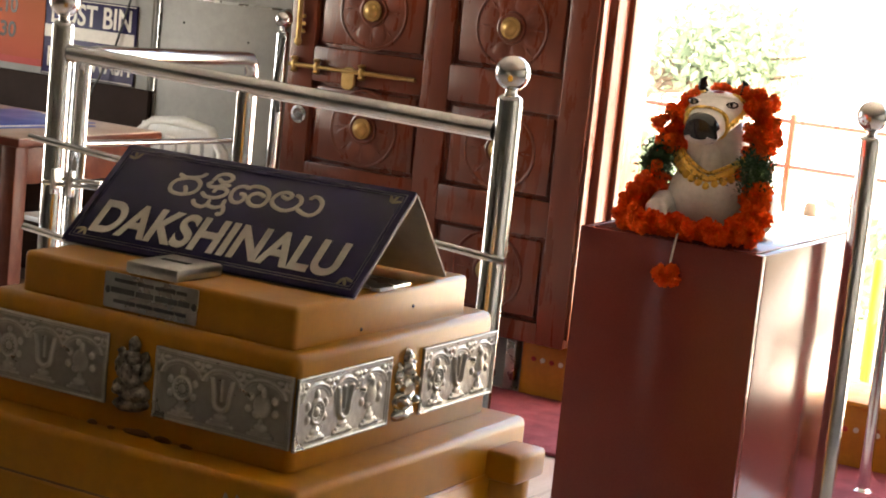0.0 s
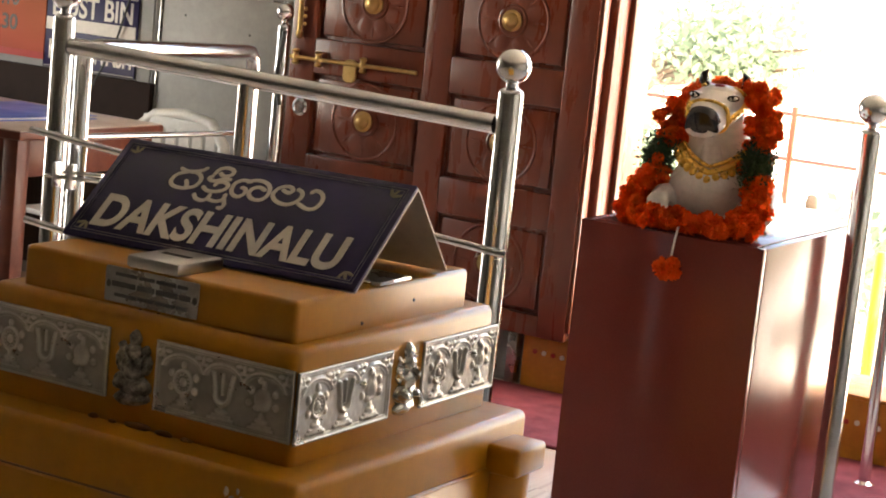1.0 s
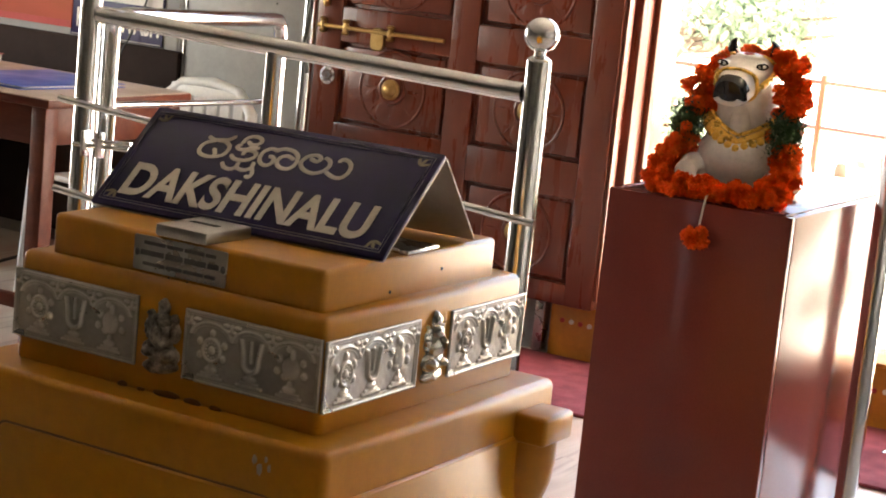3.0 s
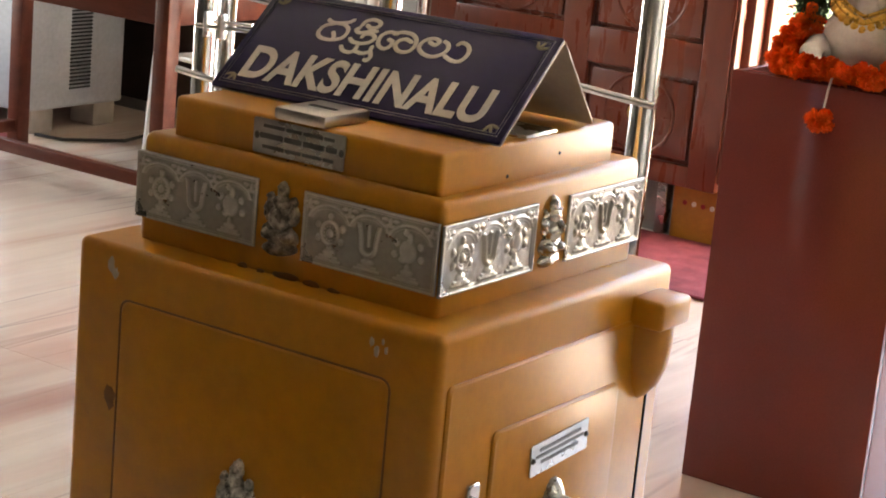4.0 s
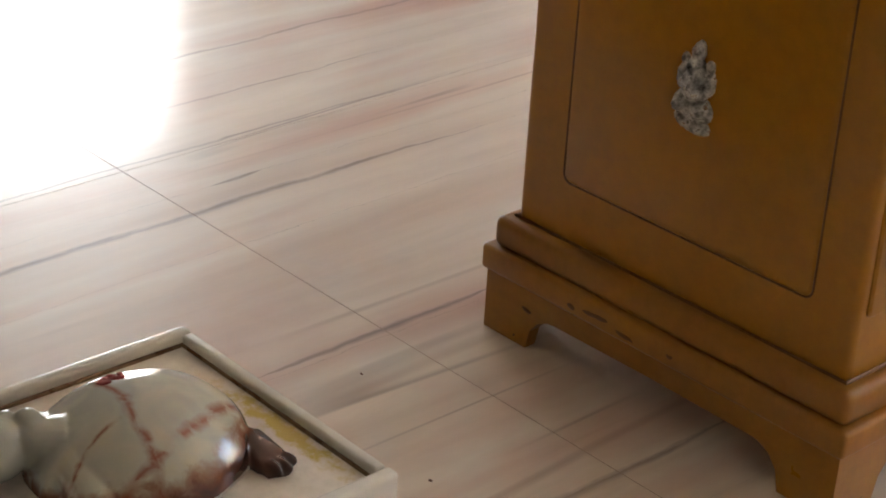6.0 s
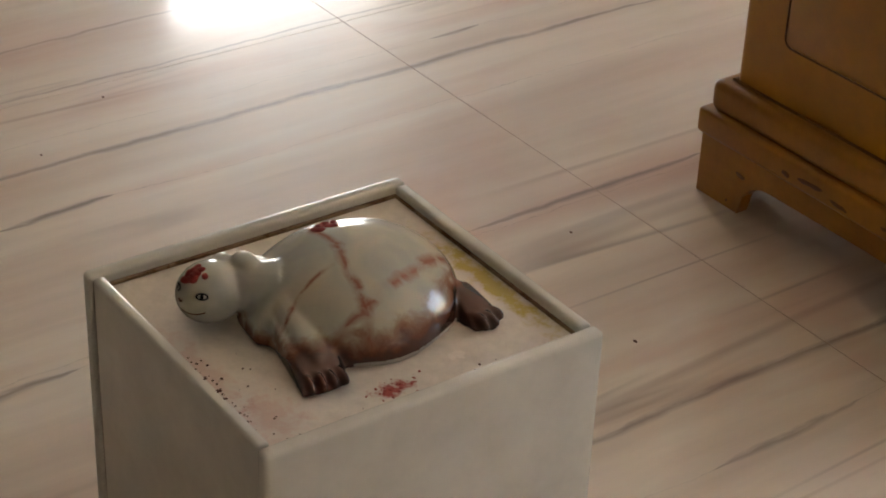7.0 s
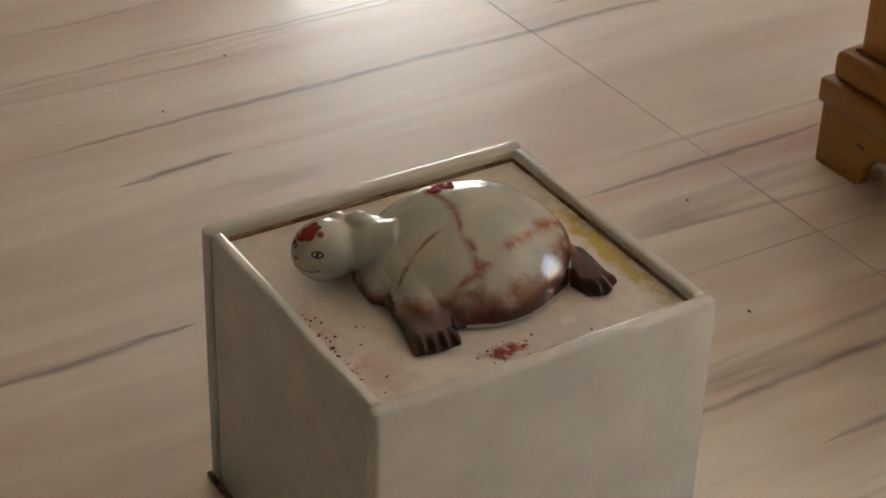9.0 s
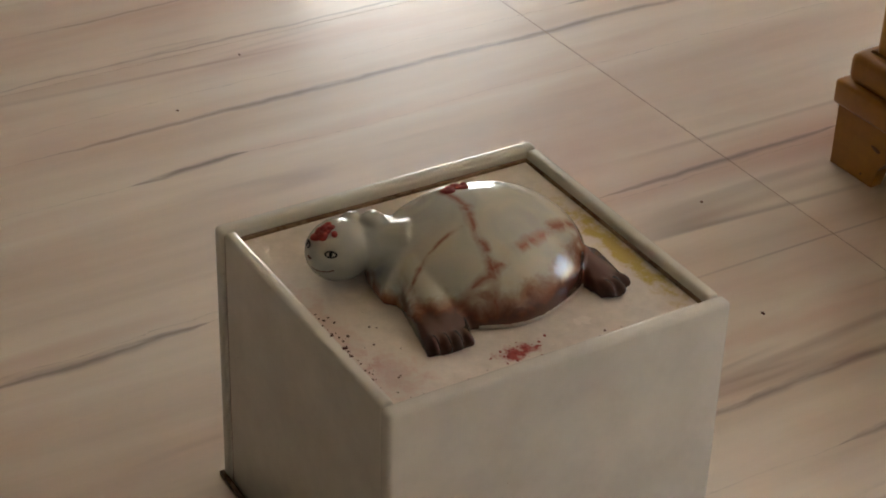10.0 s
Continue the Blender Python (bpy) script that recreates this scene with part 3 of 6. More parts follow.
# threshold, door frame and open leaf
threshold = thing("threshold", (0, 3.655, 0), "raised yellow doorway threshold with red and white dots", "threshold", kind="structure")
part("step", box(-1.57, 1.98, 0, 0.30, 0, 0.185, 0.006), M["threshold"], threshold)
part("step_edge", box(-1.58, 1.98, -0.012, 0.30, 0.186, 0.20, 0.004), M["threshold"], threshold)
dot_red = mesh_of("dot", plate(0.016, 0.016, 0.003, 0.0079, Matrix.Identity(4) @ FACE_S, steps=3), M["red_dot"])
dot_white = mesh_of("dot", plate(0.016, 0.016, 0.003, 0.0079, Matrix.Identity(4) @ FACE_S, steps=3), M["white_dot"])
for k in range(104):
    dot = new("dot", dot_white if k % 2 else dot_red)
    dot.parent = threshold
    dot.matrix_basis = pose(-1.525 + 0.0322 * k, 0, 0.122 - 0.00022 * k + random.uniform(-0.002, 0.002))

frame_bm = box(-1.45, -1.375, 3.672, 3.96, 0.20, 2.65, 0.008)
part_frame = thing("door_frame", (0, 0, 0), "varnished red-brown teak frame of the main doorway", "door frame", kind="structure")
part("jamb", frame_bm, M["teak"], part_frame)
part("jamb", box(1.90, 1.98, 3.672, 3.96, 0.20, 2.65, 0.008), M["teak"], part_frame)
part("lintel", box(-1.375, 1.90, 3.672, 3.96, 2.56, 2.65, 0.008), M["teak"], part_frame)
part("stop_bead", box(-1.374, -1.355, 3.75, 3.80, 0.20, 2.56, 0.004), M["teak"], part_frame)

leaf = thing("door_leaf", (0, 3.6, 0), "open carved teak door leaf with brass bosses and bolts", "door", kind="structure")
LX0, LX1, LZ0, LZ1 = -2.525, -1.405, 0.18, 2.525
COLS = ((-2.425, -2.005), (-1.905, -1.505))
ROWS = [(0.248 + 0.385 * k, 0.248 + 0.385 * k + 0.268) for k in range(6)]
part("backing", box(LX0 + 0.004, LX1 - 0.004, 0.024, 0.05, LZ0, LZ1, 0.002), M["teak_dark"], leaf)
xs = [LX0, COLS[0][0], COLS[0][1], COLS[1][0], COLS[1][1], LX1]
for a, b in ((xs[0], xs[1]), (xs[2], xs[3]), (xs[4], xs[5])):
    part("stile", box(a, b, 0, 0.03, LZ0, LZ1, 0.006), M["teak"], leaf)
zs = [LZ0] + [z for r in ROWS for z in r] + [LZ1]
for i in range(0, len(zs), 2):
    for a, b in COLS:
        part("rail", box(a - 0.003, b + 0.003, 0.002, 0.03, zs[i], zs[i + 1], 0.006), M["teak"], leaf)
rosette_bm = bmesh.new()
lathe([(0.130, 0), (0.128, 0.004), (0.124, 0.005), (0.120, 0.003), (0.118, 0.0)], FACE_S, 40, rosette_bm)
for k in range(8):
    a = 2 * math.pi * (k + 0.5) / 8
    ball((0.080 * math.cos(a), 0.000, 0.080 * math.sin(a)), (0.034, 0.0026, 0.027), rosette_bm, (0, -math.degrees(a), 0), 14, 8)
    a = 2 * math.pi * k / 8
    ball((0.096 * math.cos(a), 0.000, 0.096 * math.sin(a)), (0.020, 0.0032, 0.003), rosette_bm, (0, -math.degrees(a), 0), 8, 6)
lathe([(0.052, 0), (0.050, 0.006), (0.045, 0.008), (0.040, 0.005), (0, 0.004)], FACE_S, 28, rosette_bm)
rosette = mesh_of("rosette", rosette_bm, M["teak"], True)
boss = mesh_of("boss", lathe([(0.034, 0), (0.034, 0.006), (0.029, 0.010), (0.026, 0.010), (0.022, 0.020), (0.012, 0.027), (0, 0.029)], FACE_S, 24), M["brass"], True)
bead = mesh_of("panel_bead", tube([(-1, 0, -1), (1, 0, -1), (1, 0, 1), (-1, 0, 1)], 0.03, 6, closed=True), M["teak"], True)
for c0, c1 in COLS:
    for z0, z1 in ROWS:
        field = part("panel", box(c0 + 0.016, c1 - 0.016, 0.012, 0.026, z0 + 0.012, z1 - 0.012, 0.008), M["teak"], leaf)
        ring = new("rosette", rosette)
        ring.parent, ring.matrix_basis = field, pose((c0 + c1) / 2, 0.013, (z0 + z1) / 2)
        knob = new("boss", boss)
        knob.parent, knob.matrix_basis = field, pose((c0 + c1) / 2, 0.007, (z0 + z1) / 2)
        tagged(knob, "domed brass boss")
bolt = part("tower_bolt", tube([(-2.51, -0.014, 0.948), (-2.02, -0.014, 0.95)], 0.007, 10), M["brass"], leaf, "brass sliding bolt")
for x, w in ((-2.49, 0.03), (-2.225, 0.03), (-2.40, 0.014)):
    part("keeper", lathe([(0.008, -0.026), (0.014, -0.02), (0.009, -0.012), (0.013, 0), (0.009, 0.012), (0.014, 0.02), (0.008, 0.026)], pose(x, -0.012, 0.95), 12), M["brass"], bolt)
part("hasp", plate(0.05, 0.075, 0.012, 0.02, on_south(-2.275, -0.004, 0.925), bevel=0.003), M["brass"], bolt)
upright = part("tower_bolt", tube([(-2.482, -0.014, 1.03), (-2.49, -0.014, 1.55)], 0.009, 10), M["brass"], leaf, "brass upright bolt")
part("knob", ball((-2.482, -0.014, 1.025), (0.013, 0.013, 0.016)), M["brass"], upright)
for z in (1.06, 1.085, 1.11):
    part("knob", ball((-2.465, -0.014, z), 0.007, u=10, v=8), M["brass"], upright)
part("lock_rose", lathe([(0.03, 0), (0.03, 0.006), (0.022, 0.010), (0.020, 0.006), (0.008, 0.006), (0.006, 0.012), (0, 0.012)], on_south(-2.462, 0, 0.785), 24), M["steel"], leaf, "round chrome lock rose")
part("hinge_edge", box(LX1 + 0.001, LX1 + 0.012, 0.006, 0.046, LZ0 + 0.03, LZ1 - 0.03, 0.002), M["teak"], leaf)
part("leaf_edge", box(-1.62, -1.585, 0.04, 0.085, 0.0, 0.175, 0.004), M["dull_steel"], leaf, "steel floor stop below the leaf")

# carpet strips
solo("carpet", box(-2.3, 1.6, 3.03, 3.64, 0.001, 0.012, 0.004), M["carpet"], "maroon coir carpet strip before the threshold", "carpet", smooth=False)
solo("carpet", box(-4.8, -3.70, 2.42, 2.93, 0.001, 0.009, 0.003), M["carpet"], "maroon carpet strip under the side table", "carpet", smooth=False)


# ---- donation safe ----
SX, SY = 0.577, 0.557
safe = thing("donation_safe", (-SX / 2, SY / 2, 0), "ochre-yellow enamelled steel donation safe with stepped top", "safe")


def sbox(x0, x1, y0, y1, z0, z1, bevel, seg=3):
    return box(x0 + SX / 2, x1 + SX / 2, y0 - SY / 2, y1 - SY / 2, z0, z1, bevel, seg)


def at_safe(m):
    return Matrix.Translation((SX / 2, -SY / 2, 0)) @ m


body = part("body", sbox(-SX, 0, 0, SY, 0.172, 0.759, 0.011, 4), M["ochre"], safe)
part("lower_tier", sbox(-0.526, -0.052, 0.055, 0.527, 0.752, 0.900, 0.012, 4), M["ochre"], safe)
part("upper_tier", sbox(-0.490, -0.072, 0.073, 0.478, 0.892, 0.951, 0.007, 3), M["ochre"], safe)
plinth = part("plinth", sbox(-SX - 0.024, 0.024, -0.024, SY + 0.024, 0.130, 0.178, 0.014, 4), M["ochre_worn"], safe)
part("band", sbox(-SX - 0.034, 0.034, -0.034, SY + 0.034, 0.094, 0.133, 0.007, 3), M["ochre_worn"], plinth)


seam = [(sx * (SX / 2 + 0.001), sy * (SY / 2 + 0.001), 0.1785) for sx, sy in ((-1, -1), (1, -1), (1, 1), (-1, 1))]
part("seam_dirt", tube(seam, 0.0034, 6, closed=True), M["old_line"], plinth, "brown dirt along the seam")
for x, z, w, h in ((-0.345, 0.7605, 0.008, 0.004), (-0.315, 0.7600, 0.006, 0.003), (-0.275, 0.7615, 0.022, 0.0045), (-0.235, 0.7605, 0.014, 0.004), (-0.20, 0.7600, 0.010, 0.003)):
    stain = ball((0, 0, 0), (w, 0.004, h), u=12, v=6)
    for v in stain.verts:
        v.co.z += 0.5 * h * noise.noise(v.co * 140 + Vector((x * 40, 0, 0)))
    bmesh.ops.transform(stain, matrix=at_safe(Matrix.Translation((x, 0.053, z))), verts=stain.verts)
    part("stain", stain, M["old_line"], safe, "dark grime at the foot of the tier")


def bracket(length, depth, start):
    """A shaped foot: full height at the outer corner, then a curve up to the skirt."""
    bm = bmesh.new()
    prof = [(start, 0), (0.085, 0), (0.088, 0.012)] + [(0.088 + 0.050 * (1 - math.cos(a)), 0.012 + 0.046 * math.sin(a)) for a in (0.4, 0.9, 1.3, 1.57)] + [(length, 0.060), (length, 0.097), (start, 0.097)]
    a = [bm.verts.new((x, 0, z)) for x, z in prof]
    b = [bm.verts.new((x, depth, z)) for x, z in prof]
    n = len(prof)
    for k in range(n):
        bm.faces.new((a[k], a[(k + 1) % n], b[(k + 1) % n], b[k]))
    bm.faces.new(a[::-1]), bm.faces.new(b)
    bmesh.ops.recalc_face_normals(bm, faces=bm.faces)
    return bm


FX, FY = SX / 2 + 0.026, SY / 2 + 0.026
for turn, (px, py), length in ((0, (-FX, -FY), FX), (90, (FX, -FY), FY), (180, (FX, FY), FX), (270, (-FX, FY), FY)):
    foot = part("skirt_foot", bracket(length, 0.02, 0.0 if turn % 180 == 0 else 0.0202), M["ochre_worn"], safe, smooth=False)
    foot.matrix_basis = pose(px, py, 0, 0, 0, turn)
for turn, (px, py), length in ((90, (FX, 0), FY), (0, (0, -FY), FX), (270, (-FX, 0), FY), (180, (0, FY), FX)):
    foot = part("skirt_foot", bracket(length, 0.02, 0.0 if turn % 180 == 0 else 0.0202), M["ochre_worn"], safe, smooth=False)
    foot.matrix_basis = pose(px, py, 0, 0, 0, turn) @ Matrix.Translation((length, 0.02, 0)) @ pose(0, 0, 0, 0, 0, 180)

# south side: raised field with an engraved outline
side = part("side_panel", plate(0.424, 0.425, 0.0035, 0.014, at_safe(on_south(-0.282, 0.0005, 0.4775)), bevel=0.0025), M["ochre"], safe)
groove = []
for cx, cz, a0 in ((1, 1, 0), (-1, 1, 90), (-1, -1, 180), (1, -1, 270)):
    for k in range(5):
        a = radians(a0 + 22.5 * k)
        groove.append(at_safe(Matrix()) @ Vector((-0.282 + cx * 0.200 + 0.014 * math.cos(a), 0.0, 0.4775 + cz * 0.200 + 0.014 * math.sin(a))))
part("engraved_line", tube(groove, 0.0016, 6, closed=True), M["old_line"], side, "worn engraved line")
for x, z, w in ((-0.508, 0.558, 0.014), (-0.506, 0.548, 0.009), (-0.084, 0.558, 0.014), (-0.082, 0.548, 0.009), (-0.515, 0.732, 0.010), (-0.508, 0.722, 0.008), (-0.099, 0.731, 0.0055), (-0.091, 0.722, 0.0070), (-0.078, 0.726, 0.0045), (-0.083, 0.735, 0.0035)):
    chip = ball((0, 0, 0), (w * 0.6, 0.0012, w), u=9, v=5)
    for v in chip.verts:
        v.co.x *= 1 + random.uniform(-0.4, 0.4)
        v.co.z *= 1 + random.uniform(-0.4, 0.4)
    bmesh.ops.transform(chip, matrix=at_safe(Matrix.Translation((x, -0.0006, z))), verts=chip.verts)
    part("paint_chip", chip, M["sheet_back"] if z > 0.6 else M["old_line"], safe, "chipped paint")

for x, z, w, h, lean in ((-0.43, 0.108, 0.016, 0.004, 8), (-0.385, 0.113, 0.05, 0.0035, -4), (-0.33, 0.106, 0.035, 0.003, 5), (-0.25, 0.112, 0.012, 0.003, 0), (-0.52, 0.06, 0.02, 0.003, 10)):
    scuff = ball((0, 0, 0), (w / 2, 0.0012, h), u=10, v=6)
    for v in scuff.verts:
        v.co.z += 0.6 * h * noise.noise(v.co * 120 + Vector((x * 50, 0, 0)))
    bmesh.ops.transform(scuff, matrix=at_safe(pose(x, -0.034 if z > 0.09 else -0.026, z, 0, lean, 0)), verts=scuff.verts)
    part("scuff", scuff, M["old_line"], plinth, "dark scrape through the paint")

# door on the east side
door = part("safe_door", plate(0.49, 0.435, 0.005, 0.010, at_safe(on_east(0.0, 0.262, 0.480)), bevel=0.003), M["ochre"], safe)
field = part("door_field", plate(0.305, 0.262, 0.005, 0.012, at_safe(on_east(0.0045, 0.270, 0.489)), bevel=0.003), M["ochre"], door)
part("door_seam", box(SX / 2 + 0.0015, SX / 2 + 0.0062, 0.150 - SY / 2, 0.505 - SY / 2, 0.2625, 0.266, 0), M["dark"], door)
part("door_seam", box(SX / 2 + 0.0015, SX / 2 + 0.0062, 0.5065 - SY / 2, 0.5095 - SY / 2, 0.265, 0.69, 0), M["dark"], door)

tag = part("maker_plate", plate(0.138, 0.042, 0.0015, 0.002, at_safe(on_east(0.0105, 0.274, 0.5645) @ pose(0, 0, 0, 0, 0, 3))), M["dull_steel"], door, "engraved aluminium plate")
for dz, w in ((0.011, 0.10), (0.003, 0.115), (-0.006, 0.09)):
    part("engraved_bar", plate(w, 0.0045, 0.0006, 0.001, at_safe(on_east(0.0121, 0.274, 0.5645) @ pose(0, 0, 0, 0, 0, 3) @ pose(0, dz, 0))), M["etched"], tag)
for dy in (-0.064, 0.064):
    part("rivet", ball(tuple(at_safe(on_east(0.012, 0.274, 0.5645) @ pose(0, 0, 0, 0, 0, 3)) @ Vector((dy, 0, 0))), 0.004, u=8, v=6), M["etched"], tag)

pull = part("pull_handle", tube([at_safe(Matrix()) @ Vector(p) for p in ((0.006, 0.080, 0.542), (0.030, 0.082, 0.541), (0.042, 0.084, 0.532), (0.045, 0.085, 0.515), (0.045, 0.085, 0.478), (0.042, 0.084, 0.464), (0.030, 0.082, 0.456), (0.006, 0.080, 0.455))], [0.0075, 0.0065, 0.0065, 0.0062, 0.0062, 0.0065, 0.0065, 0.0075], 14), M["steel"], door, "chrome pull handle")
for z in (0.546, 0.451):
    part("handle_plate", plate(0.026, 0.036, 0.006, 0.005, at_safe(on_east(0.004, 0.083, z)), bevel=0.002), M["steel"], pull)
rose = part("lever_rose", lathe([(0.03, 0), (0.029, 0.006), (0.022, 0.012), (0.013, 0.016), (0.012, 0.034), (0.015, 0.04), (0.011, 0.05), (0, 0.051)], at_safe(on_east(0.009, 0.270, 0.490)) @ Matrix.Diagonal((0.75, 1.2, 1, 1)), 24), M["dull_steel"], door, "oval steel lever rose")
part("lever", tube([at_safe(Matrix()) @ Vector(p) for p in ((0.040, 0.270, 0.490), (0.052, 0.277, 0.487), (0.062, 0.284, 0.481), (0.065, 0.284, 0.464), (0.065, 0.282, 0.42), (0.065, 0.281, 0.388), (0.064, 0.281, 0.384))], [0.008, 0.0085, 0.009, 0.0078, 0.0095, 0.0125, 0.008], 16), M["steel"], rose)
key = part("keyhole_cover", plate(0.030, 0.040, 0.004, 0.0149, at_safe(on_east(0.009, 0.265, 0.408)), bevel=0.0015), M["dull_steel"], door, "steel keyhole cover")
part("keyhole_plate", plate(0.018, 0.036, 0.0035, 0.006, at_safe(on_east(0.009, 0.267, 0.372)), bevel=0.001), M["dull_steel"], key)
part("keyhole", plate(0.005, 0.012, 0.0012, 0.0024, at_safe(on_east(0.0122, 0.267, 0.367))), M["etched"], key)


def hinge(z_cap0, z_cap1, z_tip, name):
    bm = bmesh.new()
    up = 1 if z_tip > z_cap1 else -1
    base = z_cap1 if up > 0 else z_cap0
    long = abs(z_tip - base)
    prof = [(0.0, 0.044), (0.25, 0.044), (0.5, 0.041), (0.72, 0.033), (0.88, 0.02), (1.0, 0.004)]
    rings = []
    for f, r in prof:
        z = base + up * f * long
        rings.append([bm.verts.new(at_safe(Matrix()) @ Vector((-0.008 + 1.15 * r * math.cos(a), 0.488 + 0.86 * r * math.sin(a), z))) for a in (radians(-90 + 180 * k / 10) for k in range(11))])
    for a, b in zip(rings, rings[1:]):
        for k in range(10):
            bm.faces.new((a[k], a[k + 1], b[k + 1], b[k]))
    bm.faces.new(rings[0])
    bm.faces.new(rings[-1])
    bmesh.ops.recalc_face_normals(bm, faces=bm.faces)
    h = part(name, bm, M["ochre"], safe, "bullet-shaped painted hinge")
    part("hinge_cap", sbox(-0.008, 0.047, 0.447, 0.530, z_cap0, z_cap1, 0.007), M["ochre"], h)


hinge(0.690, 0.730, 0.575, "hinge")
hinge(0.212, 0.262, 0.408, "hinge")

hasp = part("hasp", box(SX / 2 + 0.004, SX / 2 + 0.014, 0.072 - SY / 2, 0.096 - SY / 2, 0.405, 0.435, 0.003), M["dull_steel"], door, "steel hasp")
lock = thing("padlock", (0.022, 0.082, 0.36), "round polished steel padlock hanging from the safe", "padlock")
part("lock_body", lathe([(0.0, -0.012), (0.024, -0.012), (0.030, -0.007), (0.0315, 0), (0.030, 0.007), (0.024, 0.012), (0.021, 0.0105), (0, 0.0115)], FACE_E @ Matrix.Diagonal((0.95, 1.0, 1, 1)), 32), M["steel"], lock)
part("shackle", tube([(0, -0.013, 0.02)] + [(0, -0.013 * math.cos(a), 0.046 + 0.016 * math.sin(a)) for a in (radians(x) for x in range(0, 181, 20))] + [(0, 0.013, 0.02)], 0.0045, 10), M["steel"], lock)
part("key_slot", plate(0.007, 0.007, 0.001, 0.003, pose(0.0112, 0, -0.018) @ FACE_E), M["etched"], lock)


# embossed silver sheets
def relief(u, v):
    """Height of the embossing over a sheet, u and v from 0 to 1: a wheel, a forked mark and a shell on stands, under three swags."""
    w, h = 0.2, 0.087
    x, z = (u - 0.5) * w, (v - 0.5) * h
    edge = min(u * w, (1 - u) * w, v * h, (1 - v) * h)
    out = 0.0024 if edge < 0.0028 else 0.0016 if 0.0045 < edge < 0.0060 else 0.0

    def bump(cx, cz, rx, rz, top):
        d = ((x - cx) / rx) ** 2 + ((z - cz) / rz) ** 2
        return top * math.sqrt(max(0.0, 1 - d))

    def ring(cx, cz, rx, rz, half, top):
        d = math.hypot((x - cx) / rx, (z - cz) / rz)
        return top * max(0.0, 1 - (abs(d - 1) / half) ** 2)

    # swags and the leaves between them
    for cx, wide in ((-0.060, 0.031), (0.0, 0.029), (0.060, 0.031)):
        if z > 0.014:
            out = max(out, ring(cx, 0.012, wide, 0.020, 0.10, 0.0026), ring(cx, 0.012, wide * 0.86, 0.016, 0.07, 0.0012))
    for cx in (-0.0905, -0.030, 0.030, 0.0905):
        for dx, dz, rx, rz in ((0, 0.030, 0.003, 0.007), (-0.008, 0.033, 0.006, 0.003), (0.008, 0.033, 0.006, 0.003), (-0.004, 0.026, 0.003, 0.003), (0.004, 0.026, 0.003, 0.003)):
            out = max(out, bump(cx + dx, dz, rx, rz, 0.0032))
    # stands
    for cx in (-0.058, 0.0, 0.058):
        if abs(x - cx) < 0.019 and -0.0365 < z < -0.0325:
            out = max(out, 0.0026 + 0.0008 * math.sin(x * 2200))
        if abs(x - cx) < 0.014 and -0.0325 <= z < -0.0285:
            out = max(out, 0.0020)
        out = max(out, bump(cx, -0.025, 0.010, 0.005, 0.0028), bump(cx, -0.019, 0.004, 0.006, 0.0024))
    # wheel with rays
    wx, wz = -0.058, -0.001
    out = max(out, ring(wx, wz, 0.0125, 0.0135, 0.22, 0.0040), bump(wx, wz, 0.0055, 0.006, 0.0046))
    for k in range(12):
        a = 2 * math.pi * k / 12
        out = max(out, bump(wx + 0.0085 * math.cos(a), wz + 0.009 * math.sin(a), 0.0018, 0.0018, 0.0030))
    for a, reach in ((90, 0.021), (25, 0.020), (155, 0.020), (-25, 0.019), (205, 0.019)):
        out = max(out, bump(wx + reach * math.cos(radians(a)), wz + reach * math.sin(radians(a)), 0.0045, 0.0052, 0.0036))
    # shell with ribs
    out = max(out, bump(0.058, 0.001, 0.0125, 0.0145, 0.0044) * (0.86 + 0.14 * math.sin((x * 0.7 + z) * 1900)), bump(0.060, 0.017, 0.004, 0.008, 0.0036), bump(0.051, -0.010, 0.006, 0.005, 0.0034))
    for a, reach in ((30, 0.020), (150, 0.019), (-15, 0.020), (195, 0.020), (100, 0.024)):
        out = max(out, bump(0.058 + reach * math.cos(radians(a)), reach * math.sin(radians(a)), 0.0046, 0.0050, 0.0034))
    # forked mark
    s = abs(x)
    if -0.006 < z < 0.022:
        lean = 0.0105 + 0.005 * ((z + 0.006) / 0.028) ** 1.6
        out = max(out, 0.0042 * max(0, 1 - ((s - lean) / 0.0036) ** 2))
        if z > -0.012:
            out = max(out, 0.0032 * max(0, 1 - (s / 0.0024) ** 2))
    elif -0.021 < z <= -0.006:
        d = math.hypot(x, z + 0.006)
        out = max(out, 0.0042 * max(0, 1 - ((d - 0.0105) / 0.0036) ** 2))
    return out + 0.0003 * noise.noise((x * 120, z * 120, 0.3))


def silver_sheet():
    nx, nz = 150, 66
    bm = bmesh.new()
    grid = [[bm.verts.new(((i / nx - 0.5) * 0.2, (j / nz - 0.5) * 0.087, 0.0015 + relief(i / nx, j / nz))) for i in range(nx + 1)] for j in range(nz + 1)]
    for j in range(nz):
        for i in range(nx):
            bm.faces.new((grid[j][i], grid[j][i + 1], grid[j + 1][i + 1], grid[j + 1][i]))
    rim = grid[0] + [r[-1] for r in grid[1:]] + grid[-1][-2::-1] + [r[0] for r in grid[-2:0:-1]]
    low = [bm.verts.new((v.co.x, v.co.y, 0)) for v in rim]
    for k in range(len(rim)):
        n = (k + 1) % len(rim)
        bm.faces.new((rim[n], rim[k], low[k], low[n]))
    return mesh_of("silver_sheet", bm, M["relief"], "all")


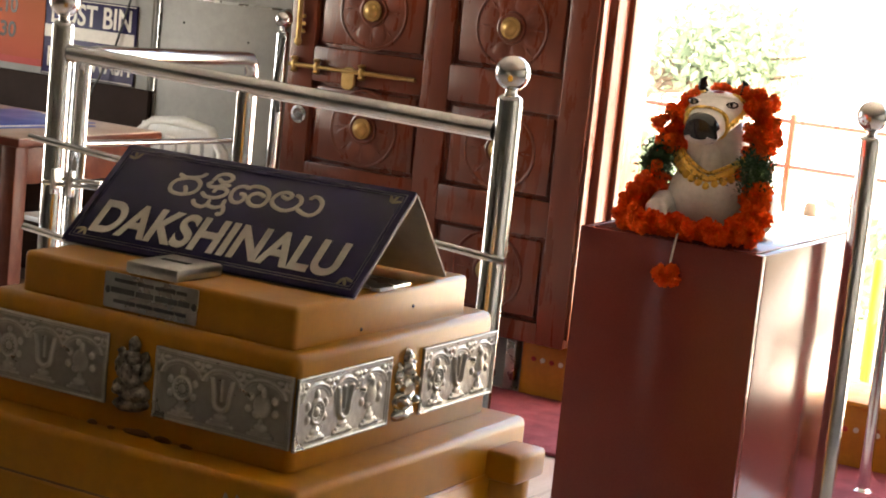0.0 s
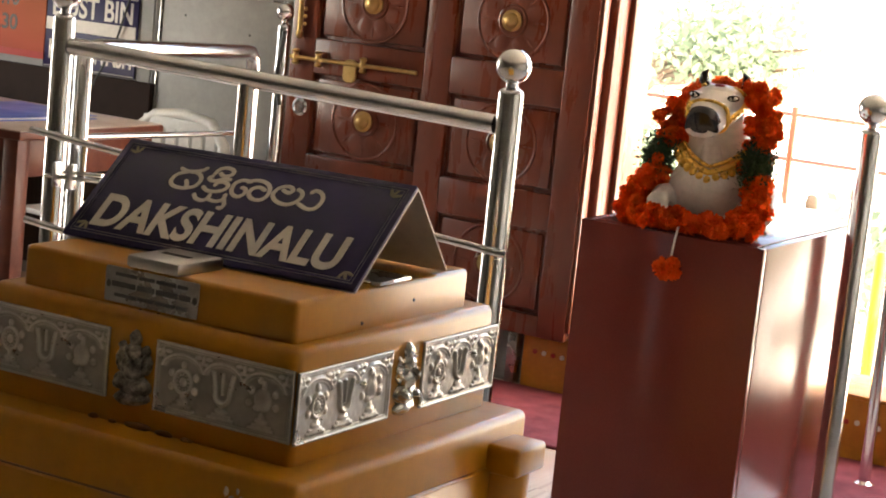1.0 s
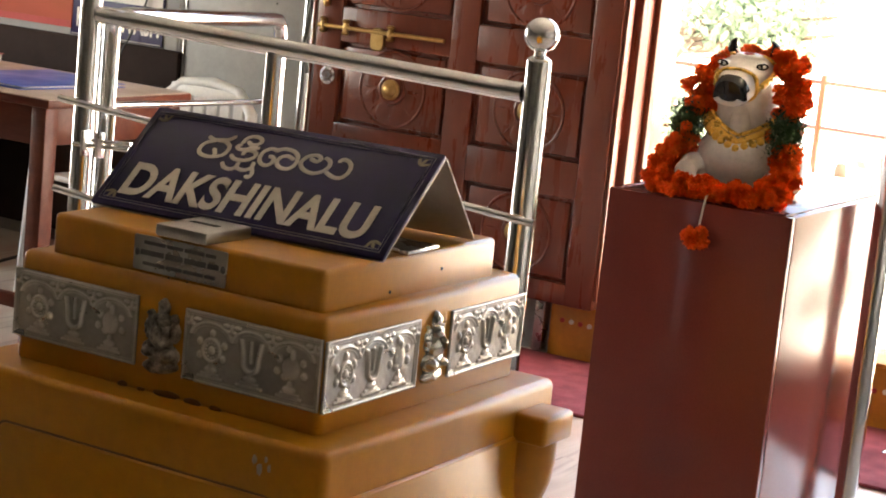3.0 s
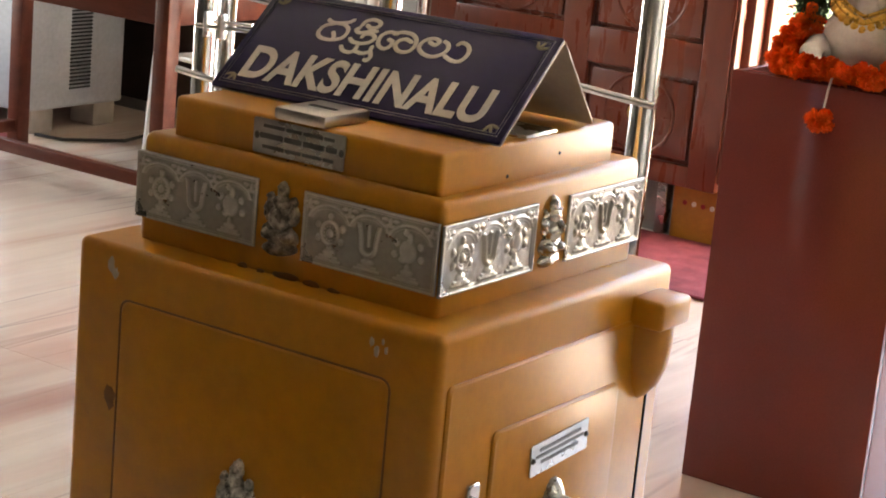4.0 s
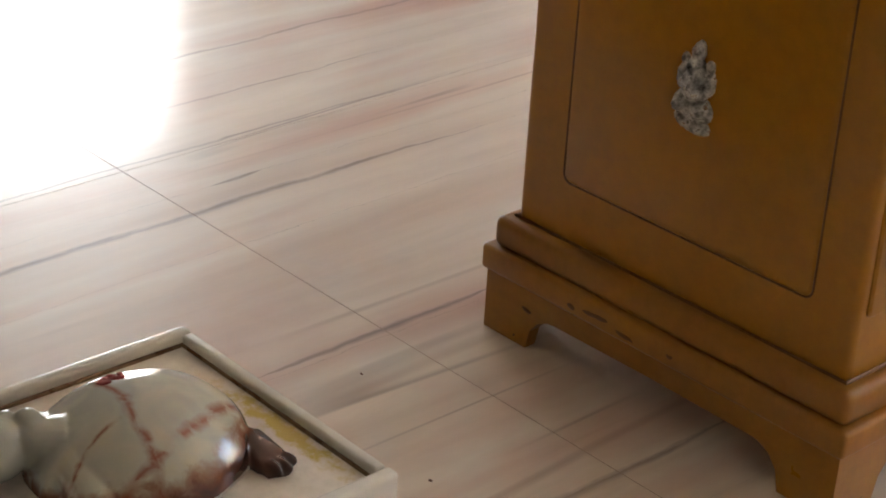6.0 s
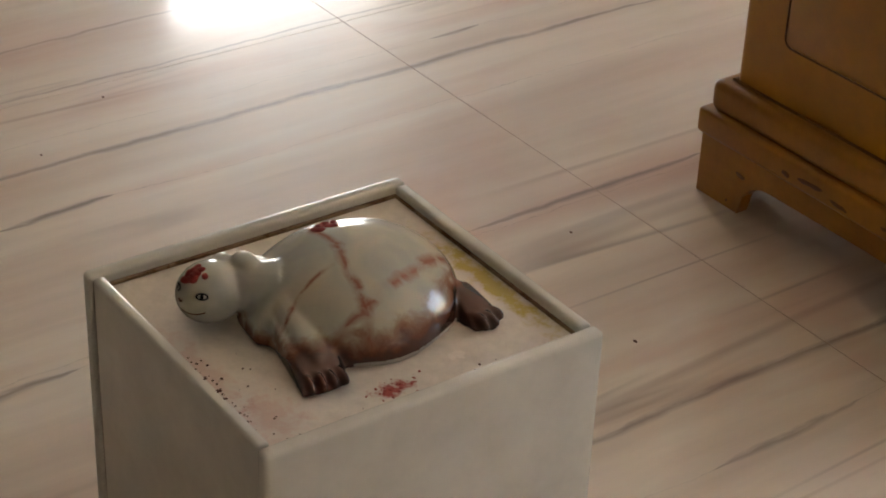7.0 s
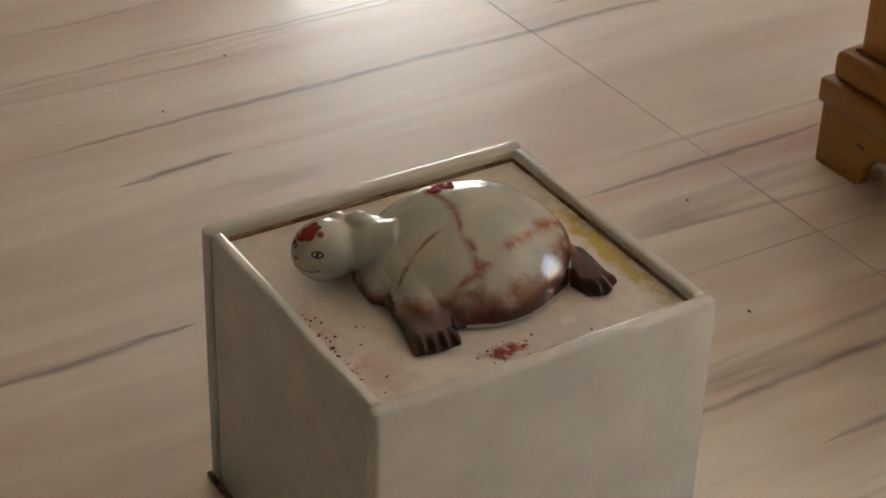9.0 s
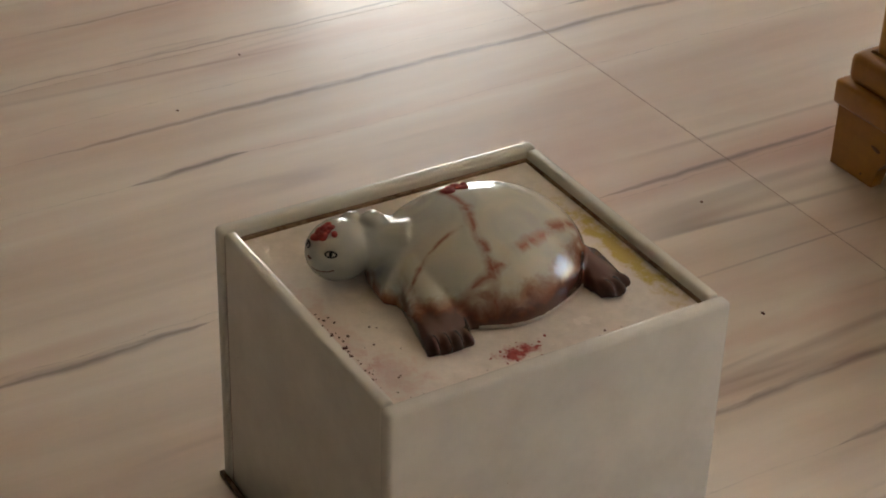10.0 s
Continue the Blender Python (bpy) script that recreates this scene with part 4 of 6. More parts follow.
sheet_mesh = silver_sheet()
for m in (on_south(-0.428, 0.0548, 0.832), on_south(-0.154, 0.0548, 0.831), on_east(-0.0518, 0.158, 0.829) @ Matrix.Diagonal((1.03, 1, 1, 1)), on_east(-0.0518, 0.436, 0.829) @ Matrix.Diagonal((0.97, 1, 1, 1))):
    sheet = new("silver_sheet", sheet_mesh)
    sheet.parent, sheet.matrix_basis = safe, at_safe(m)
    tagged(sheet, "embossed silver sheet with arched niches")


def plaque(scale_x, height, seed):
    """A small cast relief of a seated figure, kept plain."""
    rnd = random.Random(seed)
    bm = bmesh.new()
    h = height
    for cx, cz, rx, rz, ry in ((0, -0.40, 0.30, 0.11, 0.10), (0, -0.22, 0.31, 0.17, 0.13), (0, 0.0, 0.20, 0.20, 0.16), (0, 0.20, 0.13, 0.13, 0.15), (0, 0.36, 0.09, 0.14, 0.10), (-0.2, 0.07, 0.09, 0.15, 0.09), (0.2, 0.07, 0.09, 0.15, 0.09), (-0.19, 0.24, 0.07, 0.08, 0.06), (0.19, 0.24, 0.07, 0.08, 0.06), (0.05, 0.06, 0.045, 0.14, 0.22), (-0.15, -0.22, 0.13, 0.09, 0.19), (0.15, -0.22, 0.13, 0.09, 0.19)):
        ball((cx * h * scale_x, 0, cz * h), (rx * h * scale_x, ry * h, rz * h), bm, (0, rnd.uniform(-12, 12), 0), 22, 14)
    for v in bm.verts:
        rough = noise.noise(v.co * 190 + Vector((seed, 0, 0)))
        v.co.x += 0.0016 * noise.noise(v.co * 150 + Vector((0, 5, seed)))
        v.co.y = min(v.co.y, 0.0) + 0.0030 * rough + 0.0010 * noise.noise(v.co * 520)
    return bm


for m, hgt, sx, sd in ((Matrix.Translation((-0.288, 0.0545, 0.833)), 0.094, 1.0, 1), (Matrix.Translation((-0.283, -0.0028, 0.475)), 0.122, 0.85, 2)):
    p = part("figure_plaque", plaque(sx, hgt, sd), M["old_silver"] if sd == 1 else M["cast_silver"], safe, "small tarnished cast plaque" if sd == 1 else "rough bright cast plaque")
    p.matrix_basis = at_safe(m)
p = part("figure_plaque", plaque(0.9, 0.094, 3), M["silver"], safe, "small bright cast plaque")
p.matrix_basis = at_safe(Matrix.Translation((-0.0525, 0.300, 0.832)) @ pose(0, 0, 0, 0, 0, 90))

name = part("name_plate", plate(0.143, 0.044, 0.0016, 0.003, at_safe(on_south(-0.285, 0.0732, 0.925))), M["dull_steel"], safe, "engraved aluminium name plate")
for dz, w, h in ((0.0135, 0.112, 0.0055), (0.001, 0.122, 0.0085), (-0.0125, 0.112, 0.0055)):
    left = -w / 2
    for share in (0.30, 0.22, 0.27, 0.14):
        part("engraved_bar", plate(w * share, h * 0.8, 0.0005, 0.0009, at_safe(on_south(-0.285 + left + w * share / 2, 0.0715, 0.925 + dz))), M["etched"], name)
        left += w * (share + 0.02)
for dx in (-0.066, 0.066):
    part("rivet", ball((SX / 2 - 0.285 + dx, 0.072 - SY / 2, 0.925), (0.004, 0.0025, 0.005), u=8, v=6), M["etched"], name)
for x, y, z in ((-0.0722, 0.338, 0.924), (-0.0722, 0.217, 0.908), (-0.300, 0.0725, 0.899), (-0.272, 0.0725, 0.899)):
    part("screw_hole", ball((SX / 2 + x, y - SY / 2, z), 0.0025, u=8, v=6), M["dark"], safe)
slot = part("coin_slot", box(SX / 2 - 0.324, SX / 2 - 0.244, 0.068 - SY / 2, 0.160 - SY / 2, 0.950, 0.966, 0.004, 2), M["brushed"], safe, "brushed steel coin slot cover")
part("slit", box(SX / 2 - 0.306, SX / 2 - 0.264, 0.112 - SY / 2, 0.122 - SY / 2, 0.9655, 0.9666, 0), M["dark"], slot)

# ---- folded sign on the safe ----
SIGN_W, SIGN_H = 0.446, 0.180
sign = thing("folded_sign", (-0.283, 0.168, 0.952), "navy folded board sign lettered DAKSHINALU standing on the safe", "sign", turn=2.0)
tilt = math.degrees(math.atan2(0.117, 0.134))
front = pose(0, 0, 0.001, tilt, 0, 0) @ pose(0, SIGN_H / 2, 0)
face = part("front_board", plate(SIGN_W, SIGN_H, 0.004, 0.004, front, bevel=0.001), M["navy"], sign)
part("back_edge", plate(SIGN_W, SIGN_H, 0.002, 0.003, front @ pose(0, 0, -0.0025)), M["sheet_back"], sign)
part("back_board", plate(SIGN_W, 0.150, 0.003, 0.003, pose(0, 0.1345, 0.1165, -49, 0, 0) @ pose(0, 0.0760, 0, 0, 0, 0)), M["sheet_back"], sign, "grey-brown unpainted rear flap")
part("brace", box(-0.20, 0.218, 0.070, 0.150, -0.0005, 0.005, 0.002), M["dull_steel"], sign, "steel stay under the fold")
for w, h in ((SIGN_W - 0.018, SIGN_H - 0.018), (SIGN_W - 0.026, SIGN_H - 0.026)):
    c = [front @ Vector((sx * w / 2, sy * h / 2, 0.0042)) for sx, sy in ((-1, -1), (1, -1), (1, 1), (-1, 1))]
    part("border_line", tube(c, 0.0007, 4, closed=True), M["grey_line"], face)
part("lettering", lettering("DAKSHINALU", 0.058, 0.0008, front @ pose(-0.005, -0.040, 0.0040), width=0.374, bold=0.030), M["letter"], face, "cream capital letters")


def strokes(paths, m, wide, bm):
    """Flat pen strokes with round ends."""
    for path in paths:
        tube([m @ Vector((x, y, 0.0)) for x, y in path], wide, 8, bm)
        for x, y in (path[0], path[-1]):
            ball(m @ Vector((x, y, 0.0)), wide, bm, u=8, v=6)
    return bm


def eased(path, n=5):
    """A smooth line through the points of a stroke."""
    p = [path[0]] + list(path) + [path[-1]]
    out = []
    for k in range(1, len(p) - 2):
        for s in range(n):
            t = s / n
            out.append(tuple(0.5 * (2 * p[k][q] + (p[k + 1][q] - p[k - 1][q]) * t + (2 * p[k - 1][q] - 5 * p[k][q] + 4 * p[k + 1][q] - p[k + 2][q]) * t * t + (3 * p[k][q] - p[k - 1][q] - 3 * p[k + 1][q] + p[k + 2][q]) * t ** 3) for q in (0, 1)))
    return out + [path[-1]]


# pen strokes of the four letters, in millimetres on the board
letter_da = [[(-107.4, 13.8), (-99.2, 10.7), (-85.7, 12.4), (-76.4, 15.7), (-71.2, 20.9)], [(-95.6, 9.4), (-107.9, 2.8), (-111.3, -8.2), (-106.1, -16.4), (-94.5, -19.4), (-82.5, -18.0), (-72.1, -12.7), (-68.9, -3.9), (-71.5, 4.9), (-81.1, 10.6), (-91.0, 10.4)], [(-83.7, -14.7), (-85.8, -10.1), (-89.1, -5.8)]]
letter_kshi = [[(-47.2, 16.4), (-41.0, 12.8), (-32.8, 14.8), (-29.2, 20.7), (-34.0, 26.1), (-44.5, 27.2), (-52.8, 22.4), (-54.9, 14.6)], [(-55.9, 9.3), (-59.1, 5.6), (-53.5, 1.9), (-44.9, 3.2), (-36.6, 8.1), (-28.2, 8.6)], [(-59.0, -11.0), (-51.1, -15.7), (-37.9, -15.5), (-27.5, -10.1), (-24.9, -2.3), (-32.3, 2.5), (-41.9, 1.0), (-44.0, -4.6)], [(-64.5, -26.1), (-58.8, -32.0), (-47.9, -33.8), (-42.0, -28.8), (-41.7, -22.2)], [(-41.6, -29.4), (-28.8, -31.5), (-20.0, -26.5), (-20.2, -17.8)], [(-17.6, -26.7), (-13.2, -34.3), (-14.6, -41.2), (-18.9, -40.8)]]
letter_na = [[(-3.6, -0.9), (2.8, -3.0), (4.2, -10.6), (-0.9, -16.9), (-9.9, -15.4), (-16.3, -8.2), (-17.3, 3.9), (-8.9, 11.7), (3.2, 10.9)], [(0.1, 10.2), (9.4, 15.3), (23.9, 14.4), (34.3, 7.4), (38.1, -5.5), (33.2, -15.4), (21.1, -16.8), (11.6, -10.3), (11.1, -1.0), (19.5, 4.6), (30.1, 1.3)]]
letter_lu = [[(55.7, 6.6), (64.9, 3.7), (68.5, 9.7), (62.0, 13.9), (52.9, 12.5), (45.7, 5.7), (45.1, -4.6), (54.7, -13.2), (69.7, -16.2), (81.1, -10.6), (86.2, 0.0), (82.5, 8.6), (75.4, 12.0)], [(87.9, -11.2), (101.5, -16.7), (112.1, -14.9), (116.9, -5.8), (115.7, 5.6), (108.4, 13.3), (99.9, 14.9), (96.3, 11.1)]]
pen = [eased(stroke) for letter in (letter_da, letter_kshi, letter_na, letter_lu) for stroke in letter]
tel = Matrix.Translation((-0.008, 0.038, 0.0042)) @ Matrix.Scale(0.001, 4)
bm = strokes(pen, front @ tel, 0.0031, bmesh.new())
inv = front.inverted()
for v in bm.verts:
    q = inv @ v.co
    q.z = 0.0042 + (q.z - 0.0042) * 0.12
    v.co = front @ q
part("script", bm, M["letter"], face, "cream rounded regional script")
for sx, sy in ((-1, -1), (1, -1), (1, 1), (-1, 1)):
    fl = bmesh.new()
    for a in (20, 65, 110):
        b = radians(a)
        ball((sx * (SIGN_W / 2 - 0.026 + 0.008 * math.cos(b)), sy * (SIGN_H / 2 - 0.026 + 0.008 * math.sin(b)), 0), (0.0075, 0.0025, 0.0005), fl, (0, 0, a * (1 if sx * sy > 0 else -1)), 8, 4)
    bmesh.ops.transform(fl, matrix=front @ Matrix.Translation((0, 0, 0.0043)), verts=fl.verts)
    part("corner_flower", fl, M["old_gold"], face, "faded gold corner flower")


# ---- turtle box ----
stand = thing("pedestal_box", (-0.2045, -0.8985, 0), "white tiled square stand with a sunken marble top", "stand", turn=-0.6)
HX, HY, BH, WT = 0.1780, 0.190, 0.323, 0.015
part("south_slab", box(-HX + 0.0125, HX - 0.0155, -HY + 0.0015, -HY + 0.0150, 0.0, BH - 0.0005, 0.0042, 4), M["box_tile"], stand)
part("north_slab", box(-HX + 0.0125, HX - 0.0155, HY - 0.0150, HY - 0.0005, 0.0, BH - 0.0005, 0.0042, 4), M["box_tile"], stand)
part("east_slab", box(HX - 0.0145, HX + 0.003, -HY - 0.001, HY + 0.001, 0.0, BH, 0.0055, 5), M["box_tile"], stand)
part("west_slab", box(-HX - 0.006, -HX + 0.0115, -HY - 0.001, HY + 0.001, 0.0, BH, 0.0055, 5), M["box_tile"], stand)
part("top_slab", box(-HX + 0.010, HX - 0.010, -HY + 0.010, HY - 0.010, 0.20, BH - 0.013), M["box_top"], stand, smooth=False)
for x in (-HX + 0.0120, HX - 0.0150):
    part("joint", box(x - 0.0022, x + 0.0022, -HY + 0.0030, -HY + 0.012, 0.001, BH - 0.006), M["grime"], stand, "brown dirty joint between the slabs", smooth=False)
for pts, w in (([(-HX + WT, -HY + 0.02), (-HX + WT, HY - 0.015), (HX - 0.02, HY - 0.015)], 0.0032), ([(HX - 0.016, HY - 0.02), (HX - 0.016, HY - 0.12)], 0.002)):
    part("grime_line", tube([(x, y, BH - 0.0125) for x, y in pts], w, 6), M["grime"], stand, "brown oily grime in the corner joint")
part("base_grime", tube([(-HX - 0.003, -HY - 0.003, 0.003), (HX + 0.003, -HY - 0.003, 0.003), (HX + 0.004, HY + 0.003, 0.003), (-HX - 0.004, HY + 0.003, 0.003)], 0.0045, 6, closed=True), M["grime"], stand, "reddish grime along the foot")
rnd = random.Random(4)
crumbs = bmesh.new()
for k in range(72):
    if k < 44:
        x, y = 0.060 + rnd.gauss(0, 0.030), -HY + 0.012 + abs(rnd.gauss(0, 0.011))
    elif k < 58:
        x, y = HX - 0.008 - abs(rnd.gauss(0, 0.010)), rnd.choice((-0.16, -0.14, -0.13, -0.10, 0.06)) + rnd.gauss(0, 0.012)
    else:
        x, y = rnd.uniform(0, HX - 0.02), -HY + rnd.uniform(0.02, 0.07)
    on_rim = x > HX - 0.016 or y < -HY + 0.016
    s = rnd.uniform(0.0004, 0.0015)
    ball((min(x, HX - 0.003), y, (BH if on_rim else BH - 0.0128) + 0.0002), (s * rnd.uniform(0.8, 1.8), s, s * 0.5), crumbs, (0, 0, rnd.uniform(0, 180)), 6, 4)
tagged(part("crumbs", crumbs, M["dirt"], stand, "dark red crumbs of dried powder"), kind="stuff")
smear = bmesh.new()
for k in range(34):
    s = rnd.uniform(0.0006, 0.0018)
    ball((HX - 0.042 + rnd.gauss(0, 0.006), -0.026 + rnd.gauss(0, 0.015), BH - 0.0129), (s * 1.6, s, s * 0.4), smear, (0, 0, rnd.uniform(0, 180)), 6, 4)
tagged(part("kumkum_powder", smear, M["kumkum"], stand, "scattered red powder"), kind="stuff")


def fused(bm, voxel, rounds):
    """Melts overlapping closed forms into one skin and softens the creases."""
    raw = mesh_of("raw_form", bm, M["onyx"])
    ob = new("raw_form", raw)
    skin = ob.modifiers.new("skin", "REMESH")
    skin.mode, skin.voxel_size = "VOXEL", voxel
    soft = ob.modifiers.new("soft", "SMOOTH")
    soft.factor, soft.iterations = 0.5, rounds
    done = bpy.data.meshes.new_from_object(ob.evaluated_get(bpy.context.evaluated_depsgraph_get()))
    out = bmesh.new()
    out.from_mesh(done)
    for f in out.faces:
        f.material_index, f.smooth = 0, True
    bpy.data.objects.remove(ob)
    bpy.data.meshes.remove(raw), bpy.data.meshes.remove(done)
    return out


def turtle():
    """A polished turtle: egg-shaped domed shell, head turned aside, broad flat feet. One mesh."""
    bm = bmesh.new()
    nu, nv = 64, 22
    TOP = Vector((-0.012, 0.012))

    def dome(a, f):
        r = math.sin(f * math.pi / 2) ** 0.88
        wide = 0.104 * (1 + 0.012 * math.cos(7 * a + 0.6) * f ** 4)
        long = (0.122 if math.sin(a) > 0 else 0.106 if math.cos(a) < 0 else 0.098) * (1 + 0.010 * math.cos(9 * a) * f ** 4)
        x = TOP.x * (1 - r) + wide * r * math.cos(a)
        y = TOP.y * (1 - r) + long * r * math.sin(a) - 0.014 * r
        z = 0.006 + 0.071 * (0.35 * (1 - r ** 2.2) + 0.65 * max(0.0, math.cos(f * math.pi / 2)) ** 0.80)
        ridge = 0.0016 * math.exp(-((x - 0.045) / 0.020) ** 2)
        return Vector((x, y, z + ridge * math.sin(f * math.pi) + 0.0012 * math.sin(f * math.pi) * noise.noise((x * 18, y * 18, 1.0))))

    top = bm.verts.new((*TOP, 0.077))
    made = [[bm.verts.new(dome(2 * math.pi * k / nu, j / nv)) for k in range(nu)] for j in range(1, nv + 1)]
    for k in range(nu):
        bm.faces.new((top, made[0][k], made[0][(k + 1) % nu]))
    for a, b in zip(made, made[1:]):
        for k in range(nu):
            bm.faces.new((a[k], b[k], b[(k + 1) % nu], a[(k + 1) % nu]))
    # rough chipped edge under the rim
    lip = [bm.verts.new((v.co.x * 1.012, v.co.y * 1.012, 0.0045 + 0.0016 * noise.noise(v.co * 160))) for v in made[-1]]
    under = [bm.verts.new((v.co.x * 0.985, v.co.y * 0.985, 0.0)) for v in made[-1]]
    for k in range(nu):
        n = (k + 1) % nu
        bm.faces.new((made[-1][k], lip[k], lip[n], made[-1][n]))
        f = bm.faces.new((lip[k], under[k], under[n], lip[n]))
        f.material_index = 1
    bm.faces.new(under[::-1])
    # shoulder, neck, nape, head and feet, then all fused and smoothed
    tube([(-0.080, -0.070, 0.024), (-0.045, -0.076, 0.029), (-0.005, -0.078, 0.025), (0.032, -0.086, 0.017), (0.062, -0.098, 0.011), (0.080, -0.105, 0.008)], [0.020, 0.027, 0.027, 0.024, 0.018, 0.010], 22, bm)
    tube([(-0.030, -0.075, 0.034), (-0.045, -0.098, 0.037), (-0.056, -0.118, 0.037), (-0.064, -0.136, 0.036)], [0.030, 0.024, 0.021, 0.020], 22, bm)
    ball((-0.053, -0.096, 0.059), (0.015, 0.012, 0.012), bm, (0, 0, 20), 16, 10)
    ball((-0.070, -0.112, 0.058), (0.010, 0.012, 0.009), bm, (0, 0, 10), 16, 10)
    head, size = Vector((-0.061, -0.130, 0.0355)), Vector((0.0325, 0.036, 0.0310))
    ball(head, tuple(size), bm, (0, 0, 0), 28, 18)

    # near feet: flat wedges cut square at the front, with short toes; the far two are small pads
    for hull in (
        ((0.015, -0.110, 0), (0.096, -0.134, 0), (0.104, -0.110, 0), (0.103, -0.084, 0), (0.078, -0.072, 0), (0.03, -0.075, 0), (0.0, -0.105, 0.032), (0.02, -0.082, 0.036), (0.055, -0.108, 0.022), (0.090, -0.128, 0.014), (0.097, -0.090, 0.014), (0.07, -0.078, 0.022)),
        ((0.05, 0.06, 0), (0.107, 0.066, 0), (0.116, 0.086, 0), (0.101, 0.104, 0), (0.06, 0.100, 0), (0.05, 0.078, 0.030), (0.056, 0.098, 0.022), (0.097, 0.096, 0.016), (0.107, 0.080, 0.014), (0.092, 0.066, 0.015)),
    ):
        made_foot = [bm.verts.new(p) for p in hull]
        bmesh.ops.convex_hull(bm, input=made_foot)
    for tx, ty, turn in ((0.091, -0.124, -10), (0.094, -0.113, -5), (0.096, -0.102, 0), (0.097, -0.091, 6), (0.105, 0.074, 8), (0.106, 0.084, 24), (0.100, 0.094, 42)):
        ball((tx, ty, 0.0085), (0.0130, 0.0044, 0.0085), bm, (0, 16, turn), 12, 8)
    for py in (-0.080, 0.080):
        ball((-0.082, py, 0.009), (0.030, 0.024, 0.0125), bm, (0, -6, 0), 18, 10)
    for v in bm.verts:
        v.co.z = max(v.co.z, 0.0)
    bm = fused(bm, 0.0019, 5)
    for f in bm.faces:
        at = f.calc_center_median()
        if at.z < 0.0062 and f.normal.z < 0.45 and at.x > 0.05 and -0.068 < at.y < 0.062:
            f.material_index = 1

    def on_head(az, el, lift=0.0):
        d = Vector((math.sin(radians(az)) * math.cos(radians(el)), -math.cos(radians(az)) * math.cos(radians(el)), math.sin(radians(el))))
        p = head + Vector((d.x * size.x, d.y * size.y, d.z * size.z))
        n = Vector((d.x / size.x, d.y / size.y, d.z / size.z)).normalized()
        side = Vector((0, 0, 1)).cross(n).normalized()
        up = n.cross(side)
        return Matrix(((side.x, up.x, n.x, p.x + n.x * lift), (side.y, up.y, n.y, p.y + n.y * lift), (side.z, up.z, n.z, p.z + n.z * lift), (0, 0, 0, 1)))

    for az in (-16, 44):
        spot = on_head(az, 24)
        for w, h, d, slot in ((0.0066, 0.0038, 0.0008, 3), (0.0054, 0.0025, 0.0012, 0), (0.0028, 0.0024, 0.0015, 3)):
            made_eye = bmesh.ops.create_uvsphere(bm, u_segments=12, v_segments=8, radius=1, matrix=spot @ Matrix.Diagonal((w, h, d, 1)))
            for f in {f for q in made_eye["verts"] for f in q.link_faces}:
                f.material_index = slot
    first = len(bm.faces)
    tube([on_head(2 + 8 * k, -15 + 0.5 * (k - 2) ** 2, -0.0007) @ Vector() for k in range(7)], 0.0009, 6, bm)
    tube([on_head(-3, 8, -0.0003) @ Vector(), on_head(2, 4, -0.0002) @ Vector(), on_head(6, 7, -0.0003) @ Vector()], 0.0012, 6, bm)
    bm.faces.ensure_lookup_table()
    for f in bm.faces[first:]:
        f.material_index = 5
    # red powder on the forehead and on the top of the shell
    r = random.Random(8)
    for k in range(16):
        p = on_head(r.gauss(4, 17), 54 + r.gauss(0, 7), 0.0002) @ Vector()
        ball(p, (r.uniform(0.003, 0.007), r.uniform(0.003, 0.006), 0.0022), bm, (r.uniform(10, 30), r.uniform(-15, 15), r.uniform(0, 180)), 10, 6, slot=4)
    for k in range(10):
        p = dome(radians(188) + r.gauss(0, 0.16), 0.22 + r.gauss(0, 0.024))
        ball(p, (r.uniform(0.003, 0.007), r.uniform(0.003, 0.007), 0.0020), bm, (0, -16, r.uniform(0, 180)), 10, 6, slot=4)
    for v in bm.verts:
        v.co.z = max(v.co.z, 0.0)
    return bm


t_ob = solo("turtle_statue", turtle(), [M["onyx"], M["brick"], M["white_enamel"], M["black_enamel"], M["kumkum"], M["brown_onyx"]], "polished pale green onyx turtle with rusty veins and red powder marks", "statue", place=pose(-0.205, -0.880, BH - 0.0128, 0, 0, 4))


# ---- polished granite pedestal with the bull ----
PX0, PX1, PY0, PY1, PH = -0.509, -0.119, 1.735, 2.31, 0.859
ped = thing("granite_pedestal", ((PX0 + PX1) / 2, (PY0 + PY1) / 2, 0), "tall polished maroon granite pedestal", "pedestal")
hx, hy = (PX1 - PX0) / 2, (PY1 - PY0) / 2
part("front_slab", box(-hx, hx, -hy, -hy + 0.02, 0, PH - 0.002, 0.0025), M["granite"], ped)
part("back_slab", box(-hx, hx, hy - 0.02, hy, 0, PH - 0.002, 0.0025), M["granite"], ped)
part("side_slab", box(hx - 0.02, hx, -hy + 0.0205, hy - 0.0205, 0, PH - 0.002, 0.0025), M["granite"], ped)
part("side_slab", box(-hx, -hx + 0.02, -hy + 0.0205, hy - 0.0205, 0, PH - 0.002, 0.0025), M["granite"], ped)
part("top_slab", box(-hx + 0.021, hx - 0.021, -hy + 0.021, hy - 0.021, PH - 0.02, PH, 0.0015), M["granite"], ped)


